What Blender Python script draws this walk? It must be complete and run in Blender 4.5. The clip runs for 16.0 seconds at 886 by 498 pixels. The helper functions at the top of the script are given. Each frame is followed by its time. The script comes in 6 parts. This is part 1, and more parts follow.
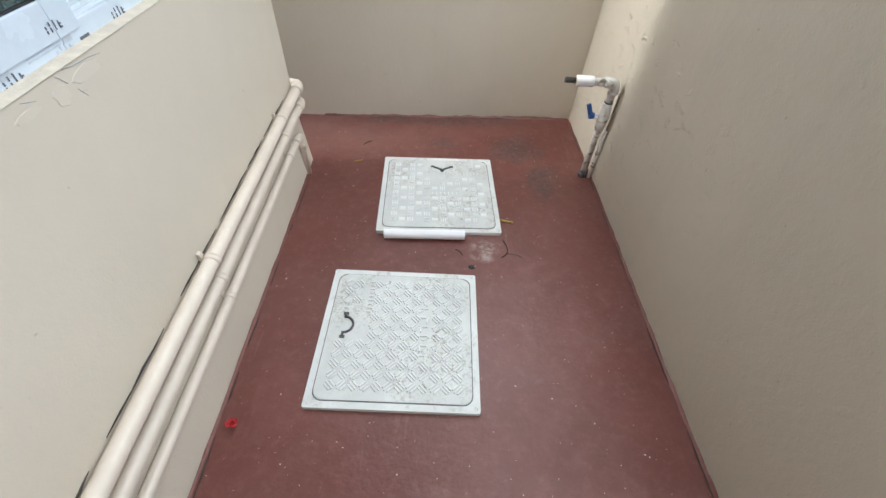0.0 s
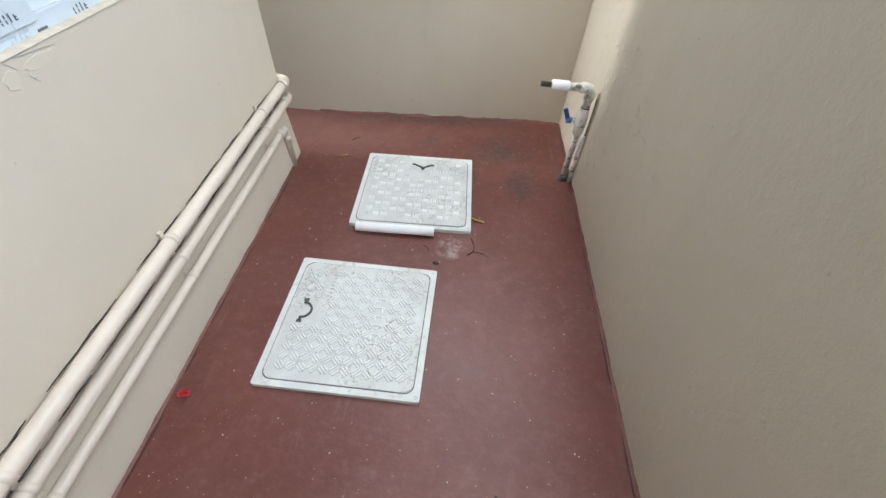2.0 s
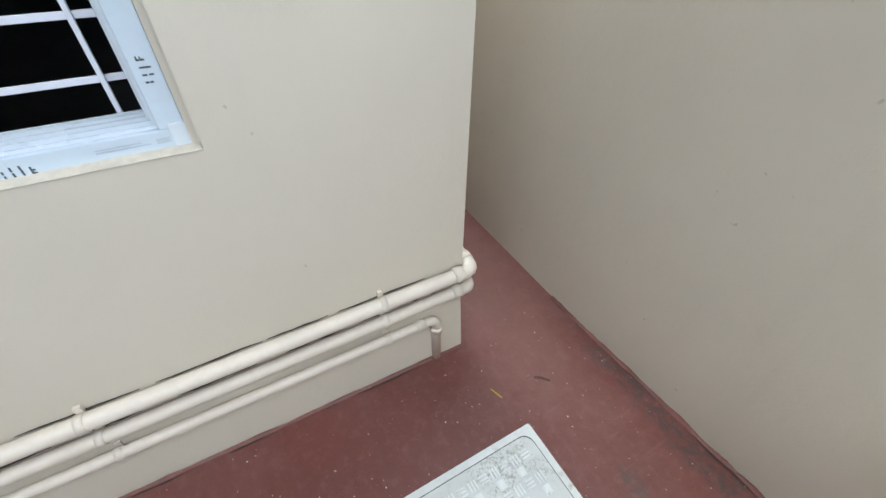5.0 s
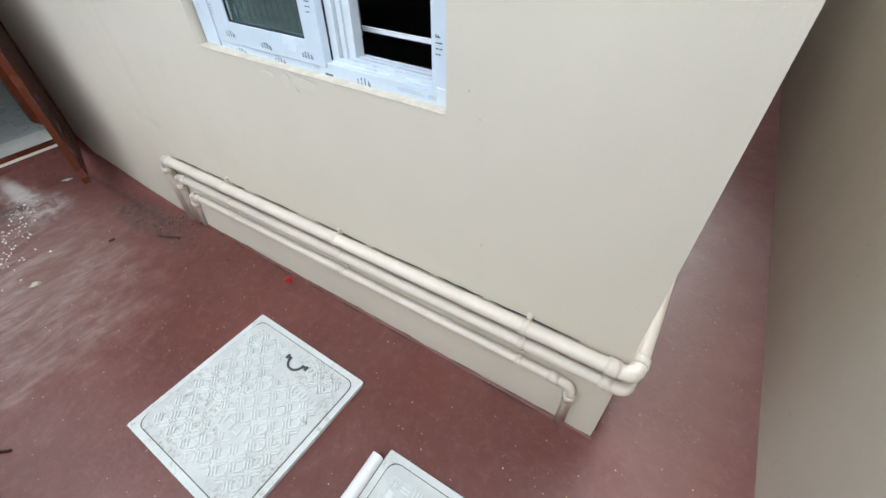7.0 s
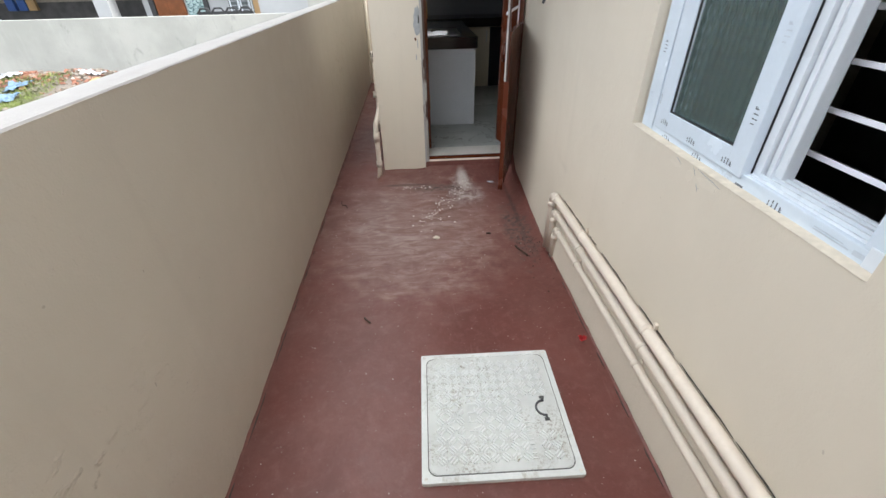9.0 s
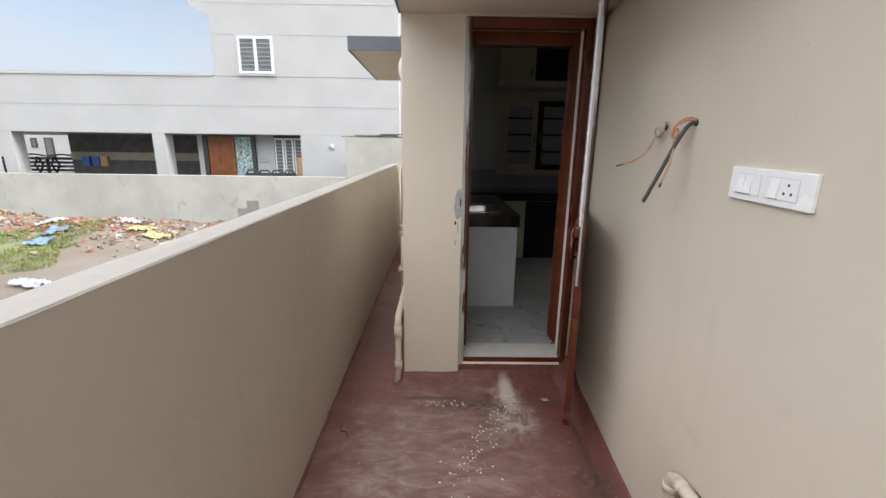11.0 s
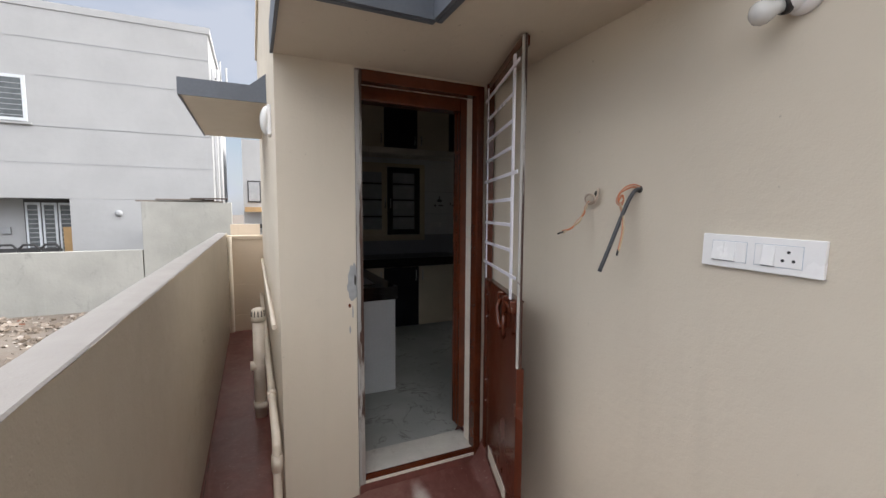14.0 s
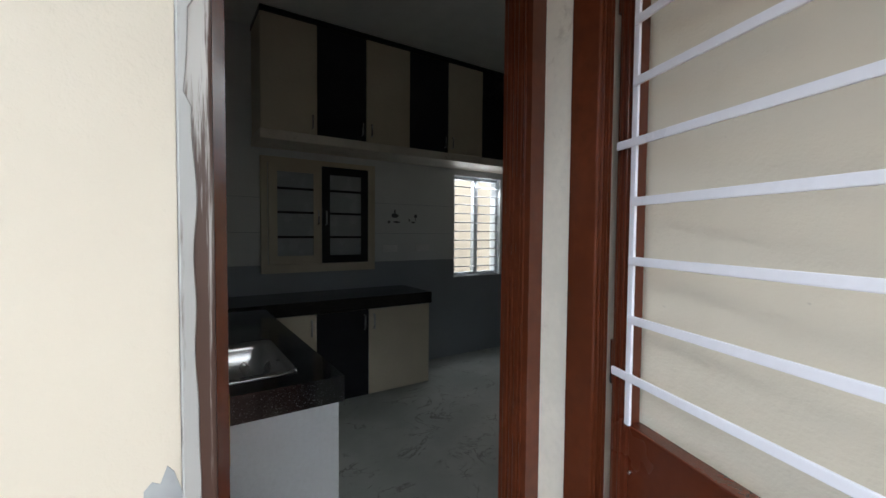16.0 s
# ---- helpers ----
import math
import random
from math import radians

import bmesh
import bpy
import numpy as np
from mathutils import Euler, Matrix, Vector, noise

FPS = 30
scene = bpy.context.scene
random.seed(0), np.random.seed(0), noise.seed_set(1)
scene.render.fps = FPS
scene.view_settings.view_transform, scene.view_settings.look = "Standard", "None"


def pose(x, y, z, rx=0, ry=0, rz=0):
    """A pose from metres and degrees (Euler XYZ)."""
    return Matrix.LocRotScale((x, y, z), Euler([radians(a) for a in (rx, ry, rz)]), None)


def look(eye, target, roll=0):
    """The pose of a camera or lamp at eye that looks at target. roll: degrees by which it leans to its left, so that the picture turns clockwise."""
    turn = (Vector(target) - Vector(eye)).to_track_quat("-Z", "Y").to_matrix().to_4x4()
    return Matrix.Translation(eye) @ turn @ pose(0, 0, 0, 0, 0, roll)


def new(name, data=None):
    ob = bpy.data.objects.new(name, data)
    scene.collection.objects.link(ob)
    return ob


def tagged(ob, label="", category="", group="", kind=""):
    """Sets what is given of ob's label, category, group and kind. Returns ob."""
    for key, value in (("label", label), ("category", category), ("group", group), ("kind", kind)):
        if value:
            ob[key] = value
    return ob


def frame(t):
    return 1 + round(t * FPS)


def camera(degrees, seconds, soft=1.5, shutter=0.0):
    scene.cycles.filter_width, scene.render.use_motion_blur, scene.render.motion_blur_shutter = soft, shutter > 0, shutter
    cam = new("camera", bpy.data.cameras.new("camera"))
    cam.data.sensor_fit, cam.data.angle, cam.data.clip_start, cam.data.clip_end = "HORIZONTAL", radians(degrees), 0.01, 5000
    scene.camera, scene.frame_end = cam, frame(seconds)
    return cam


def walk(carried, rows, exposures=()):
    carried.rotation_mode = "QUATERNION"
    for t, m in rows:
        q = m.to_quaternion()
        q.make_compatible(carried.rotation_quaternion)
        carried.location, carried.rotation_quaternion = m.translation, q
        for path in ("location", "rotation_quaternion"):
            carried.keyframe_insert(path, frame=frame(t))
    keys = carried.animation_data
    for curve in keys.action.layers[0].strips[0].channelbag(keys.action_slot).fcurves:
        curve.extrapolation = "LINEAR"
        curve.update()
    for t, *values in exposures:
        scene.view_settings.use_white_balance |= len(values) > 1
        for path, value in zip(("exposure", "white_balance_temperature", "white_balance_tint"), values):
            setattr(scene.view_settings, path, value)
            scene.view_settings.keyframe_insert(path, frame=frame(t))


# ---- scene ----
PATH = [
    (0, (0.685, 1.631, 1.362), (0.748, 2.995, -0.099), 3.9),
    (0.5, (0.722, 1.664, 1.341), (0.765, 3.017, -0.132), 3.9),
    (1, (0.759, 1.614, 1.357), (0.783, 2.959, -0.124), 3.9),
    (1.5, (0.803, 1.566, 1.375), (0.801, 2.905, -0.111), 3.8),
    (2, (0.935, 1.59, 1.394), (0.891, 2.953, -0.069), 3.7),
    (2.5, (1.054, 1.692, 1.433), (0.922, 3.07, -0.01), 3.7),
    (3, (1.073, 1.929, 1.417), (0.776, 3.312, 0.003), 3.2),
    (3.5, (1.022, 2.143, 1.412), (0.509, 3.474, 0.011), 3.4),
    (4, (0.965, 2.379, 1.396), (0.184, 3.58, 0.001), 3.3),
    (4.2, (0.947, 2.496, 1.399), (0.057, 3.622, 0.007), 3.2),
    (6.3, (0.736, 3.479, 1.396), (-0.752, 3.203, 0.089), -1.1),
    (6.5, (0.751, 3.483, 1.407), (-0.672, 3.045, 0.073), -1.2),
    (7, (0.803, 3.441, 1.447), (-0.422, 2.642, 0.083), -0.5),
    (7.5, (0.836, 3.423, 1.423), (-0.107, 2.268, 0.09), -0.3),
    (8, (0.841, 3.436, 1.421), (0.263, 2.039, 0.111), -0.9),
    (8.5, (0.825, 3.482, 1.439), (0.554, 1.942, 0.192), -1.3),
    (9, (0.827, 3.491, 1.502), (0.738, 1.83, 0.391), -1.3),
    (9.5, (0.831, 3.36, 1.521), (0.823, 1.596, 0.578), -0.5),
    (10, (0.847, 3.045, 1.537), (0.866, 1.201, 0.764), 0.0),
    (10.2, (0.859, 2.944, 1.542), (0.88, 1.071, 0.839), 0.4),
    (12.3, (1.142, 2.246, 1.551), (0.874, 0.285, 1.264), 0.4),
    (12.5, (1.201, 2.27, 1.542), (0.862, 0.318, 1.272), 0.4),
    (13, (1.281, 2.361, 1.554), (0.753, 0.446, 1.317), 0.4),
    (13.5, (1.275, 2.344, 1.559), (0.579, 0.48, 1.354), 0.4),
    (14, (1.247, 2.089, 1.56), (0.418, 0.277, 1.385), 0.3),
    (14.5, (1.173, 1.779, 1.543), (0.246, 0.014, 1.397), 0.4),
    (15, (1.076, 1.387, 1.561), (0.08, -0.344, 1.44), 0.5),
    (15.5, (0.968, 0.936, 1.566), (-0.073, -0.768, 1.46), 0.3),
    (16, (0.783, 0.525, 1.559), (-0.317, -1.143, 1.478), 0.5),
]
cam = camera(93.8, 16.0)
EXPOSURES = [(0, 2.15, 6150, 5), (2, 2.16, 6100, 5), (4, 2.0, 5900, 3), (6.5, 2.2, 5900, 3), (8, 2.24, 6150, 6), (9, 2.1, 6400, 7), (10, 1.94, 6650, 9),
             (12.5, 1.77, 6750, 10), (14, 1.64, 6700, 11), (14.5, 1.82, 6750, 11), (15, 2.08, 6900, 12), (15.5, 2.27, 6600, 9), (16, 2.76, 6250, 5)]
walk(cam, [(t, look(eye, target, roll)) for t, eye, target, roll in PATH], EXPOSURES)

# ---- sky and sun ----
SUN_ELEVATION, SUN_STRENGTH, SKY_STRENGTH = 27.0, 1.85, 0.15
SUN_TURN = -88.0                          # the sun stands over the house roof
sky_world = bpy.data.worlds.new("sky")
scene.world = sky_world
sky_world.use_nodes = True
wn, wl = sky_world.node_tree.nodes, sky_world.node_tree.links
sky = wn.new("ShaderNodeTexSky")
sky.sky_type, sky.sun_disc = "NISHITA", False
sky.sun_elevation, sky.sun_rotation = radians(SUN_ELEVATION), radians(SUN_TURN)
sky.dust_density, sky.air_density = 1.0, 1.0
w_co, w_map, cloud = wn.new("ShaderNodeTexCoord"), wn.new("ShaderNodeMapping"), wn.new("ShaderNodeTexNoise")
w_map.inputs["Scale"].default_value = (1.0, 1.0, 2.2)
cloud.inputs["Scale"].default_value, cloud.inputs["Detail"].default_value = 2.2, 7.0
ramp = wn.new("ShaderNodeValToRGB")
ramp.color_ramp.elements[0].position, ramp.color_ramp.elements[0].color = 0.40, (0.35, 0.35, 0.35, 1)
ramp.color_ramp.elements[1].position, ramp.color_ramp.elements[1].color = 0.60, (0.97, 0.97, 0.97, 1)
mixer = wn.new("ShaderNodeMix")
mixer.data_type = "RGBA"
cloud_up = wn.new("ShaderNodeSeparateXYZ")
cloud_rise = wn.new("ShaderNodeMapRange")
cloud_rise.interpolation_type = "SMOOTHSTEP"
cloud_rise.inputs["From Min"].default_value, cloud_rise.inputs["From Max"].default_value = 0.30, 0.55
cloud_tone = wn.new("ShaderNodeMix")
cloud_tone.data_type = "RGBA"
cloud_tone.inputs["A"].default_value = (1.28, 1.42, 1.70, 1)      # overcast sky: dim at the horizon, bright overhead
cloud_tone.inputs["B"].default_value = (10.3, 10.4, 10.6, 1)
wl.new(w_co.outputs["Generated"], cloud_up.inputs["Vector"])
cloud_lean = wn.new("ShaderNodeMath")                              # brightens the unseen +y sky to light the walls by the door
cloud_lean.operation = "MULTIPLY_ADD"
cloud_lean.inputs[1].default_value = 0.17
wl.new(cloud_up.outputs["Y"], cloud_lean.inputs[0])
wl.new(cloud_up.outputs["Z"], cloud_lean.inputs[2])
wl.new(cloud_lean.outputs[0], cloud_rise.inputs["Value"])
wl.new(cloud_rise.outputs["Result"], cloud_tone.inputs["Factor"])
wl.new(cloud_tone.outputs["Result"], mixer.inputs["B"])
wl.new(w_co.outputs["Generated"], w_map.inputs["Vector"])
wl.new(w_map.outputs["Vector"], cloud.inputs["Vector"])
wl.new(cloud.outputs["Fac"], ramp.inputs["Fac"])
wl.new(ramp.outputs["Color"], mixer.inputs["Factor"])
blue = wn.new("ShaderNodeVectorMath")
blue.operation = "SCALE"
blue.inputs["Scale"].default_value = 0.35
wl.new(sky.outputs["Color"], blue.inputs[0])
wl.new(blue.outputs["Vector"], mixer.inputs["A"])
wl.new(mixer.outputs["Result"], wn["Background"].inputs["Color"])
wn["Background"].inputs["Strength"].default_value = SKY_STRENGTH

sun_data = bpy.data.lights.new("sun", "SUN")
sun_data.energy, sun_data.angle, sun_data.color = SUN_STRENGTH, radians(16), (1.0, 0.96, 0.9)
sun = new("sun", sun_data)
sun_way = -Vector((math.cos(radians(SUN_ELEVATION)) * math.sin(radians(SUN_TURN)), math.cos(radians(SUN_ELEVATION)) * math.cos(radians(SUN_TURN)), math.sin(radians(SUN_ELEVATION))))
sun.matrix_world = look((-20, 0, 20), Vector((-20, 0, 20)) + sun_way)

# area lamp added at the top of the kitchen window to brighten the kitchen
pane_light = bpy.data.lights.new("kitchen_window_fill", "AREA")
pane_light.shape, pane_light.size, pane_light.size_y, pane_light.energy, pane_light.color = "RECTANGLE", 0.66, 0.10, 0.8, (0.97, 0.98, 1.0)
daylight = new("kitchen_window_fill", pane_light)
daylight.matrix_world = look((-2.42, -3.655, 2.15), (-2.0, -2.6, 0.5))


# ---- materials ----
class Tree:
    """A small helper that lays nodes into one material."""

    def __init__(self, name):
        self.mat = bpy.data.materials.new(name)
        self.mat.use_nodes = True
        self.n, self.l = self.mat.node_tree.nodes, self.mat.node_tree.links
        self.bsdf = self.n["Principled BSDF"]
        self.co = self.n.new("ShaderNodeTexCoord").outputs["Object"]

    def put(self, value, socket):
        if isinstance(value, bpy.types.NodeSocket):
            self.l.new(value, socket)
        elif isinstance(value, tuple) and len(value) == 3 and socket.type == "RGBA":
            socket.default_value = (*value, 1)
        else:
            socket.default_value = value

    def noise(self, scale, detail=4.0, rough=0.55, stretch=(1, 1, 1), distort=0.0):
        m = self.n.new("ShaderNodeMapping")
        m.inputs["Scale"].default_value = stretch
        self.l.new(self.co, m.inputs["Vector"])
        t = self.n.new("ShaderNodeTexNoise")
        t.inputs["Scale"].default_value, t.inputs["Detail"].default_value = scale, detail
        t.inputs["Roughness"].default_value, t.inputs["Distortion"].default_value = rough, distort
        self.l.new(m.outputs["Vector"], t.inputs["Vector"])
        return t.outputs["Fac"]

    def band(self, value, lo, hi, a=0.0, b=1.0):
        r = self.n.new("ShaderNodeMapRange")
        r.interpolation_type = "SMOOTHSTEP"
        for socket, v in zip(("From Min", "From Max", "To Min", "To Max"), (lo, hi, a, b)):
            r.inputs[socket].default_value = v
        self.put(value, r.inputs["Value"])
        return r.outputs["Result"]

    def math(self, op, a, b=0.0):
        m = self.n.new("ShaderNodeMath")
        m.operation = op
        self.put(a, m.inputs[0])
        self.put(b, m.inputs[1])
        return m.outputs[0]

    def mix(self, fac, a, b):
        m = self.n.new("ShaderNodeMix")
        m.data_type = "RGBA"
        self.put(fac, m.inputs["Factor"])
        self.put(a, m.inputs["A"])
        self.put(b, m.inputs["B"])
        return m.outputs["Result"]

    def near(self, x, y, rx, ry, wobble=0.5):
        """1 at a spot of the floor, falling to 0 at its ragged rim."""
        m = self.n.new("ShaderNodeMapping")
        m.vector_type = "TEXTURE"
        m.inputs["Location"].default_value, m.inputs["Scale"].default_value = (x, y, 0), (rx, ry, 1e6)
        self.l.new(self.co, m.inputs["Vector"])
        v = self.n.new("ShaderNodeVectorMath")
        v.operation = "LENGTH"
        self.l.new(m.outputs["Vector"], v.inputs[0])
        d = self.math("ADD", v.outputs["Value"], self.math("MULTIPLY", self.math("SUBTRACT", self.noise(7, 6, 0.65), 0.5), wobble * 3))
        return self.band(d, 0.3, 1.0, 1.0, 0.0)

    def bump(self, height, strength, distance=0.004, below=None):
        b = self.n.new("ShaderNodeBump")
        b.inputs["Strength"].default_value, b.inputs["Distance"].default_value = strength, distance
        self.put(height, b.inputs["Height"])
        if below:
            self.l.new(below, b.inputs["Normal"])
        return b.outputs["Normal"]

    def done(self, colour, rough=0.6, metal=0.0, normal=None, **more):
        self.put(colour, self.bsdf.inputs["Base Color"])
        self.put(rough, self.bsdf.inputs["Roughness"])
        self.bsdf.inputs["Metallic"].default_value = metal
        if normal:
            self.l.new(normal, self.bsdf.inputs["Normal"])
        for key, v in more.items():
            self.put(v, self.bsdf.inputs[key.replace("_", " ")])
        return self.mat


def shade(c, k):
    return tuple(min(1.0, v * k) for v in c)


def plain(name, c, rough=0.5, metal=0.0, var=0.08, scale=6.0, grain=60.0, relief=0.15, dist=0.002, dirt=None, dirt_at=(0.58, 0.75), **more):
    """Colour that varies at two scales, with fine relief, and dirt where asked."""
    t = Tree(name)
    wide, fine = t.noise(scale, 4), t.noise(grain, 3)
    col = t.mix(t.band(wide, 0.3, 0.7), shade(c, 1 - var), shade(c, 1 + var))
    col = t.mix(t.band(fine, 0.35, 0.75, 0.0, 0.5), col, shade(c, 1 - 1.5 * var))
    if dirt:
        col = t.mix(t.band(t.noise(scale * 1.7, 7, 0.7, distort=0.4), *dirt_at), col, dirt)
    r = t.band(wide, 0.2, 0.8, max(0.02, rough - 0.07), min(1.0, rough + 0.07))
    return t.done(col, r, metal, t.bump(fine, relief, dist), **more)


def wall_paint(name, c, dirt=0.35, lumps=0.15):
    """Rolled exterior emulsion: soft lumps of hand plaster, roller grain, faint run marks and scuffs."""
    t = Tree(name)
    wide, mid, grain = t.noise(0.9, 4), t.noise(7, 5), t.noise(170, 2)
    runs = t.noise(9, 4, stretch=(1, 1, 0.06))
    col = t.mix(t.band(wide, 0.3, 0.7), shade(c, 0.95), shade(c, 1.04))
    col = t.mix(t.band(runs, 0.55, 0.8, 0.0, dirt * 0.5), col, shade(c, 0.8))
    col = t.mix(t.band(t.noise(2.6, 8, 0.7, distort=0.6), 0.62, 0.76, 0.0, dirt), col, shade(c, 0.8))
    specks = t.noise(34, 2, 0.4)
    col = t.mix(t.band(specks, 0.76, 0.8, 0.0, 0.6), col, shade(c, 0.6))
    nrm = t.bump(mid, 0.35, 0.012)
    nrm = t.bump(t.math("ADD", grain, t.math("MULTIPLY", t.noise(45, 3), 1.5)), 0.38, 0.0018, nrm)
    nrm = t.bump(t.math("ADD", t.band(t.noise(16, 3, 0.5), 0.64, 0.74), t.band(t.noise(42, 2, 0.4), 0.68, 0.76)), lumps * 0.7, 0.003, nrm)
    if lumps > 0.3:
        patch_at = t.band(t.noise(0.9, 3), 0.52, 0.62)
        nrm = t.bump(t.math("MULTIPLY", patch_at, t.band(t.noise(20, 5, 0.6, stretch=(1, 0.7, 1.4), distort=0.3), 0.55, 0.7)), 0.75, 0.006, nrm)
    return t.done(col, t.band(mid, 0.2, 0.8, 0.55, 0.75), 0.0, nrm)


def oxide_floor():
    t = Tree("red_oxide_floor")
    c = (0.130, 0.040, 0.033)
    wide, mid, fine = t.noise(1.3, 6, 0.6), t.noise(5, 7, 0.65, distort=0.5), t.noise(60, 4)
    col = t.mix(t.band(wide, 0.3, 0.7), shade(c, 0.86), shade(c, 1.16))
    col = t.mix(t.band(mid, 0.5, 0.78, 0.0, 0.3), col, (0.22, 0.095, 0.082))
    # dusty drift before the kitchen door, cement marks, soot, damp and darker edge bands
    streak = t.band(t.noise(9, 6, 0.7, stretch=(0.55, 1.5, 1), distort=0.9), 0.36, 0.72)
    col = t.mix(t.math("MULTIPLY", t.near(0.85, 0.85, 1.0, 1.15, 0.3), 0.5), col, (0.25, 0.15, 0.132))
    dust = t.math("MULTIPLY", t.near(0.88, 0.92, 0.75, 1.05, 0.45), streak)
    col = t.mix(t.math("MULTIPLY", dust, 0.75), col, (0.42, 0.34, 0.31))
    # smooth pale wedge on the ramp at the door
    wedge = t.near(0.47, 0.2, 0.07, 0.22, 0.25)
    col = t.mix(t.math("MULTIPLY", wedge, 0.75), col, (0.6, 0.57, 0.54))
    chalk = t.math("MULTIPLY", t.near(0.47, 0.42, 0.16, 0.34, 0.5), t.band(t.noise(11, 7, 0.7, distort=0.7), 0.36, 0.7))
    col = t.mix(t.math("MULTIPLY", chalk, 0.8), col, (0.62, 0.58, 0.55))
    film = t.math("MULTIPLY", t.near(1.1, 2.2, 0.5, 1.3, 0.5), t.band(mid, 0.4, 0.75))
    col = t.mix(t.math("MULTIPLY", film, 0.18), col, (0.30, 0.18, 0.16))
    haze = t.band(t.noise(3.1, 8, 0.72, distort=0.9), 0.40, 0.75, 0.0, 0.30)
    col = t.mix(haze, col, (0.20, 0.105, 0.09))
    # soot by tap and step, plus darker bands along house ramp and far wall
    dark_marks = t.math("MAXIMUM", t.near(1.17, 3.72, 0.23, 0.19, 0.7), t.near(1.27, 3.42, 0.12, 0.22, 0.8))
    dark_marks = t.math("MAXIMUM", dark_marks, t.math("MAXIMUM", t.near(0.72, 0.32, 0.34, 0.09, 0.6), t.near(0.16, 1.05, 0.13, 0.5, 0.9)))
    dark_marks = t.math("MAXIMUM", dark_marks, t.math("MAXIMUM", t.near(0.72, 3.75, 0.10, 0.05, 0.8), t.near(0.65, 4.0, 0.75, 0.07, 0.7)))
    col = t.mix(t.math("MULTIPLY", dark_marks, t.band(t.noise(30, 5, 0.7), 0.36, 0.62, 0.0, 0.82)), col, (0.05, 0.044, 0.042))
    # paler tint paints sky reflection and the sun strip on the side-gap floor
    gap_sheen = t.math("MULTIPLY", t.near(-0.6, 3.78, 1.9, 0.30, 0.25), 0.35)
    col = t.mix(gap_sheen, col, (0.27, 0.15, 0.13))
    spill = t.math("MULTIPLY", t.near(0.93, 2.9, 0.09, 0.07, 0.6), t.band(t.noise(24, 5, 0.7), 0.4, 0.65))
    col = t.mix(t.math("MULTIPLY", spill, 0.55), col, (0.5, 0.46, 0.43))
    # darker thin lines along the kitchen slope's foot and the house ramp's edge
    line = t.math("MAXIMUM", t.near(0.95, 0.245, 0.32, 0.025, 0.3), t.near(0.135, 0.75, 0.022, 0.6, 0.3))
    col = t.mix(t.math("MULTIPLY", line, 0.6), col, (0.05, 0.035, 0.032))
    damp = t.math("MULTIPLY", t.near(1.36, -0.9, 0.25, 0.8, 0.5), 0.5)
    col = t.mix(damp, col, shade(c, 0.5))
    flecks = t.math("MAXIMUM", t.band(t.noise(95, 1, 0.3), 0.765, 0.8), t.band(t.noise(38, 2, 0.5), 0.80, 0.82))
    col = t.mix(t.math("MULTIPLY", flecks, 0.7), col, (0.55, 0.5, 0.46))
    scratch = t.band(t.noise(14, 3, 0.5, stretch=(1, 0.1, 1), distort=1.4), 0.66, 0.72, 0.0, 0.07)
    col = t.mix(scratch, col, (0.42, 0.3, 0.27))
    col = t.mix(t.band(t.noise(26, 8, 0.75, distort=0.3), 0.46, 0.72, 0.0, 0.30), col, (0.25, 0.13, 0.11))
    col = t.mix(t.band(t.noise(150, 3, 0.6), 0.60, 0.72, 0.0, 0.35), col, shade(c, 0.45))
    rough = t.math("ADD", t.band(mid, 0.3, 0.7, 0.36, 0.52), t.math("MULTIPLY", dust, 0.25))
    nrm = t.bump(wide, 0.3, 0.01)
    nrm = t.bump(t.math("ADD", fine, t.math("MULTIPLY", mid, 2)), 0.4, 0.003, nrm)
    return t.done(col, rough, 0.0, nrm)


def marble_floor():
    t = Tree("veined_marble")
    a = t.noise(2.6, 8, 0.62, distort=1.6)
    vein = t.math("SUBTRACT", 1.0, t.band(t.math("ABSOLUTE", t.math("SUBTRACT", a, 0.5)), 0.0, 0.022))
    vein = t.math("MULTIPLY", vein, t.band(t.noise(3.5, 4), 0.45, 0.6))
    col = t.mix(t.band(t.noise(1.7, 5), 0.3, 0.7), (0.34, 0.36, 0.35), (0.46, 0.48, 0.47))
    col = t.mix(t.math("MULTIPLY", vein, 0.75), col, (0.13, 0.12, 0.11))
    return t.done(col, t.band(a, 0.3, 0.7, 0.42, 0.55), 0.0, t.bump(a, 0.1, 0.004), Specular_IOR_Level=0.35)


def pattern_glass():
    t = Tree("patterned_glass")
    v = t.n.new("ShaderNodeTexVoronoi")
    v.inputs["Scale"].default_value = 36
    v.inputs["Randomness"].default_value = 0.0
    m = t.n.new("ShaderNodeMapping")
    m.inputs["Scale"].default_value = (0.0, 1.0, 0.62)
    t.l.new(t.co, m.inputs["Vector"])
    t.l.new(m.outputs["Vector"], v.inputs["Vector"])
    return t.done((0.23, 0.315, 0.30), 0.12, 0.0, t.bump(v.outputs["Distance"], 0.62, 0.012), Transmission_Weight=0.75, IOR=1.45)


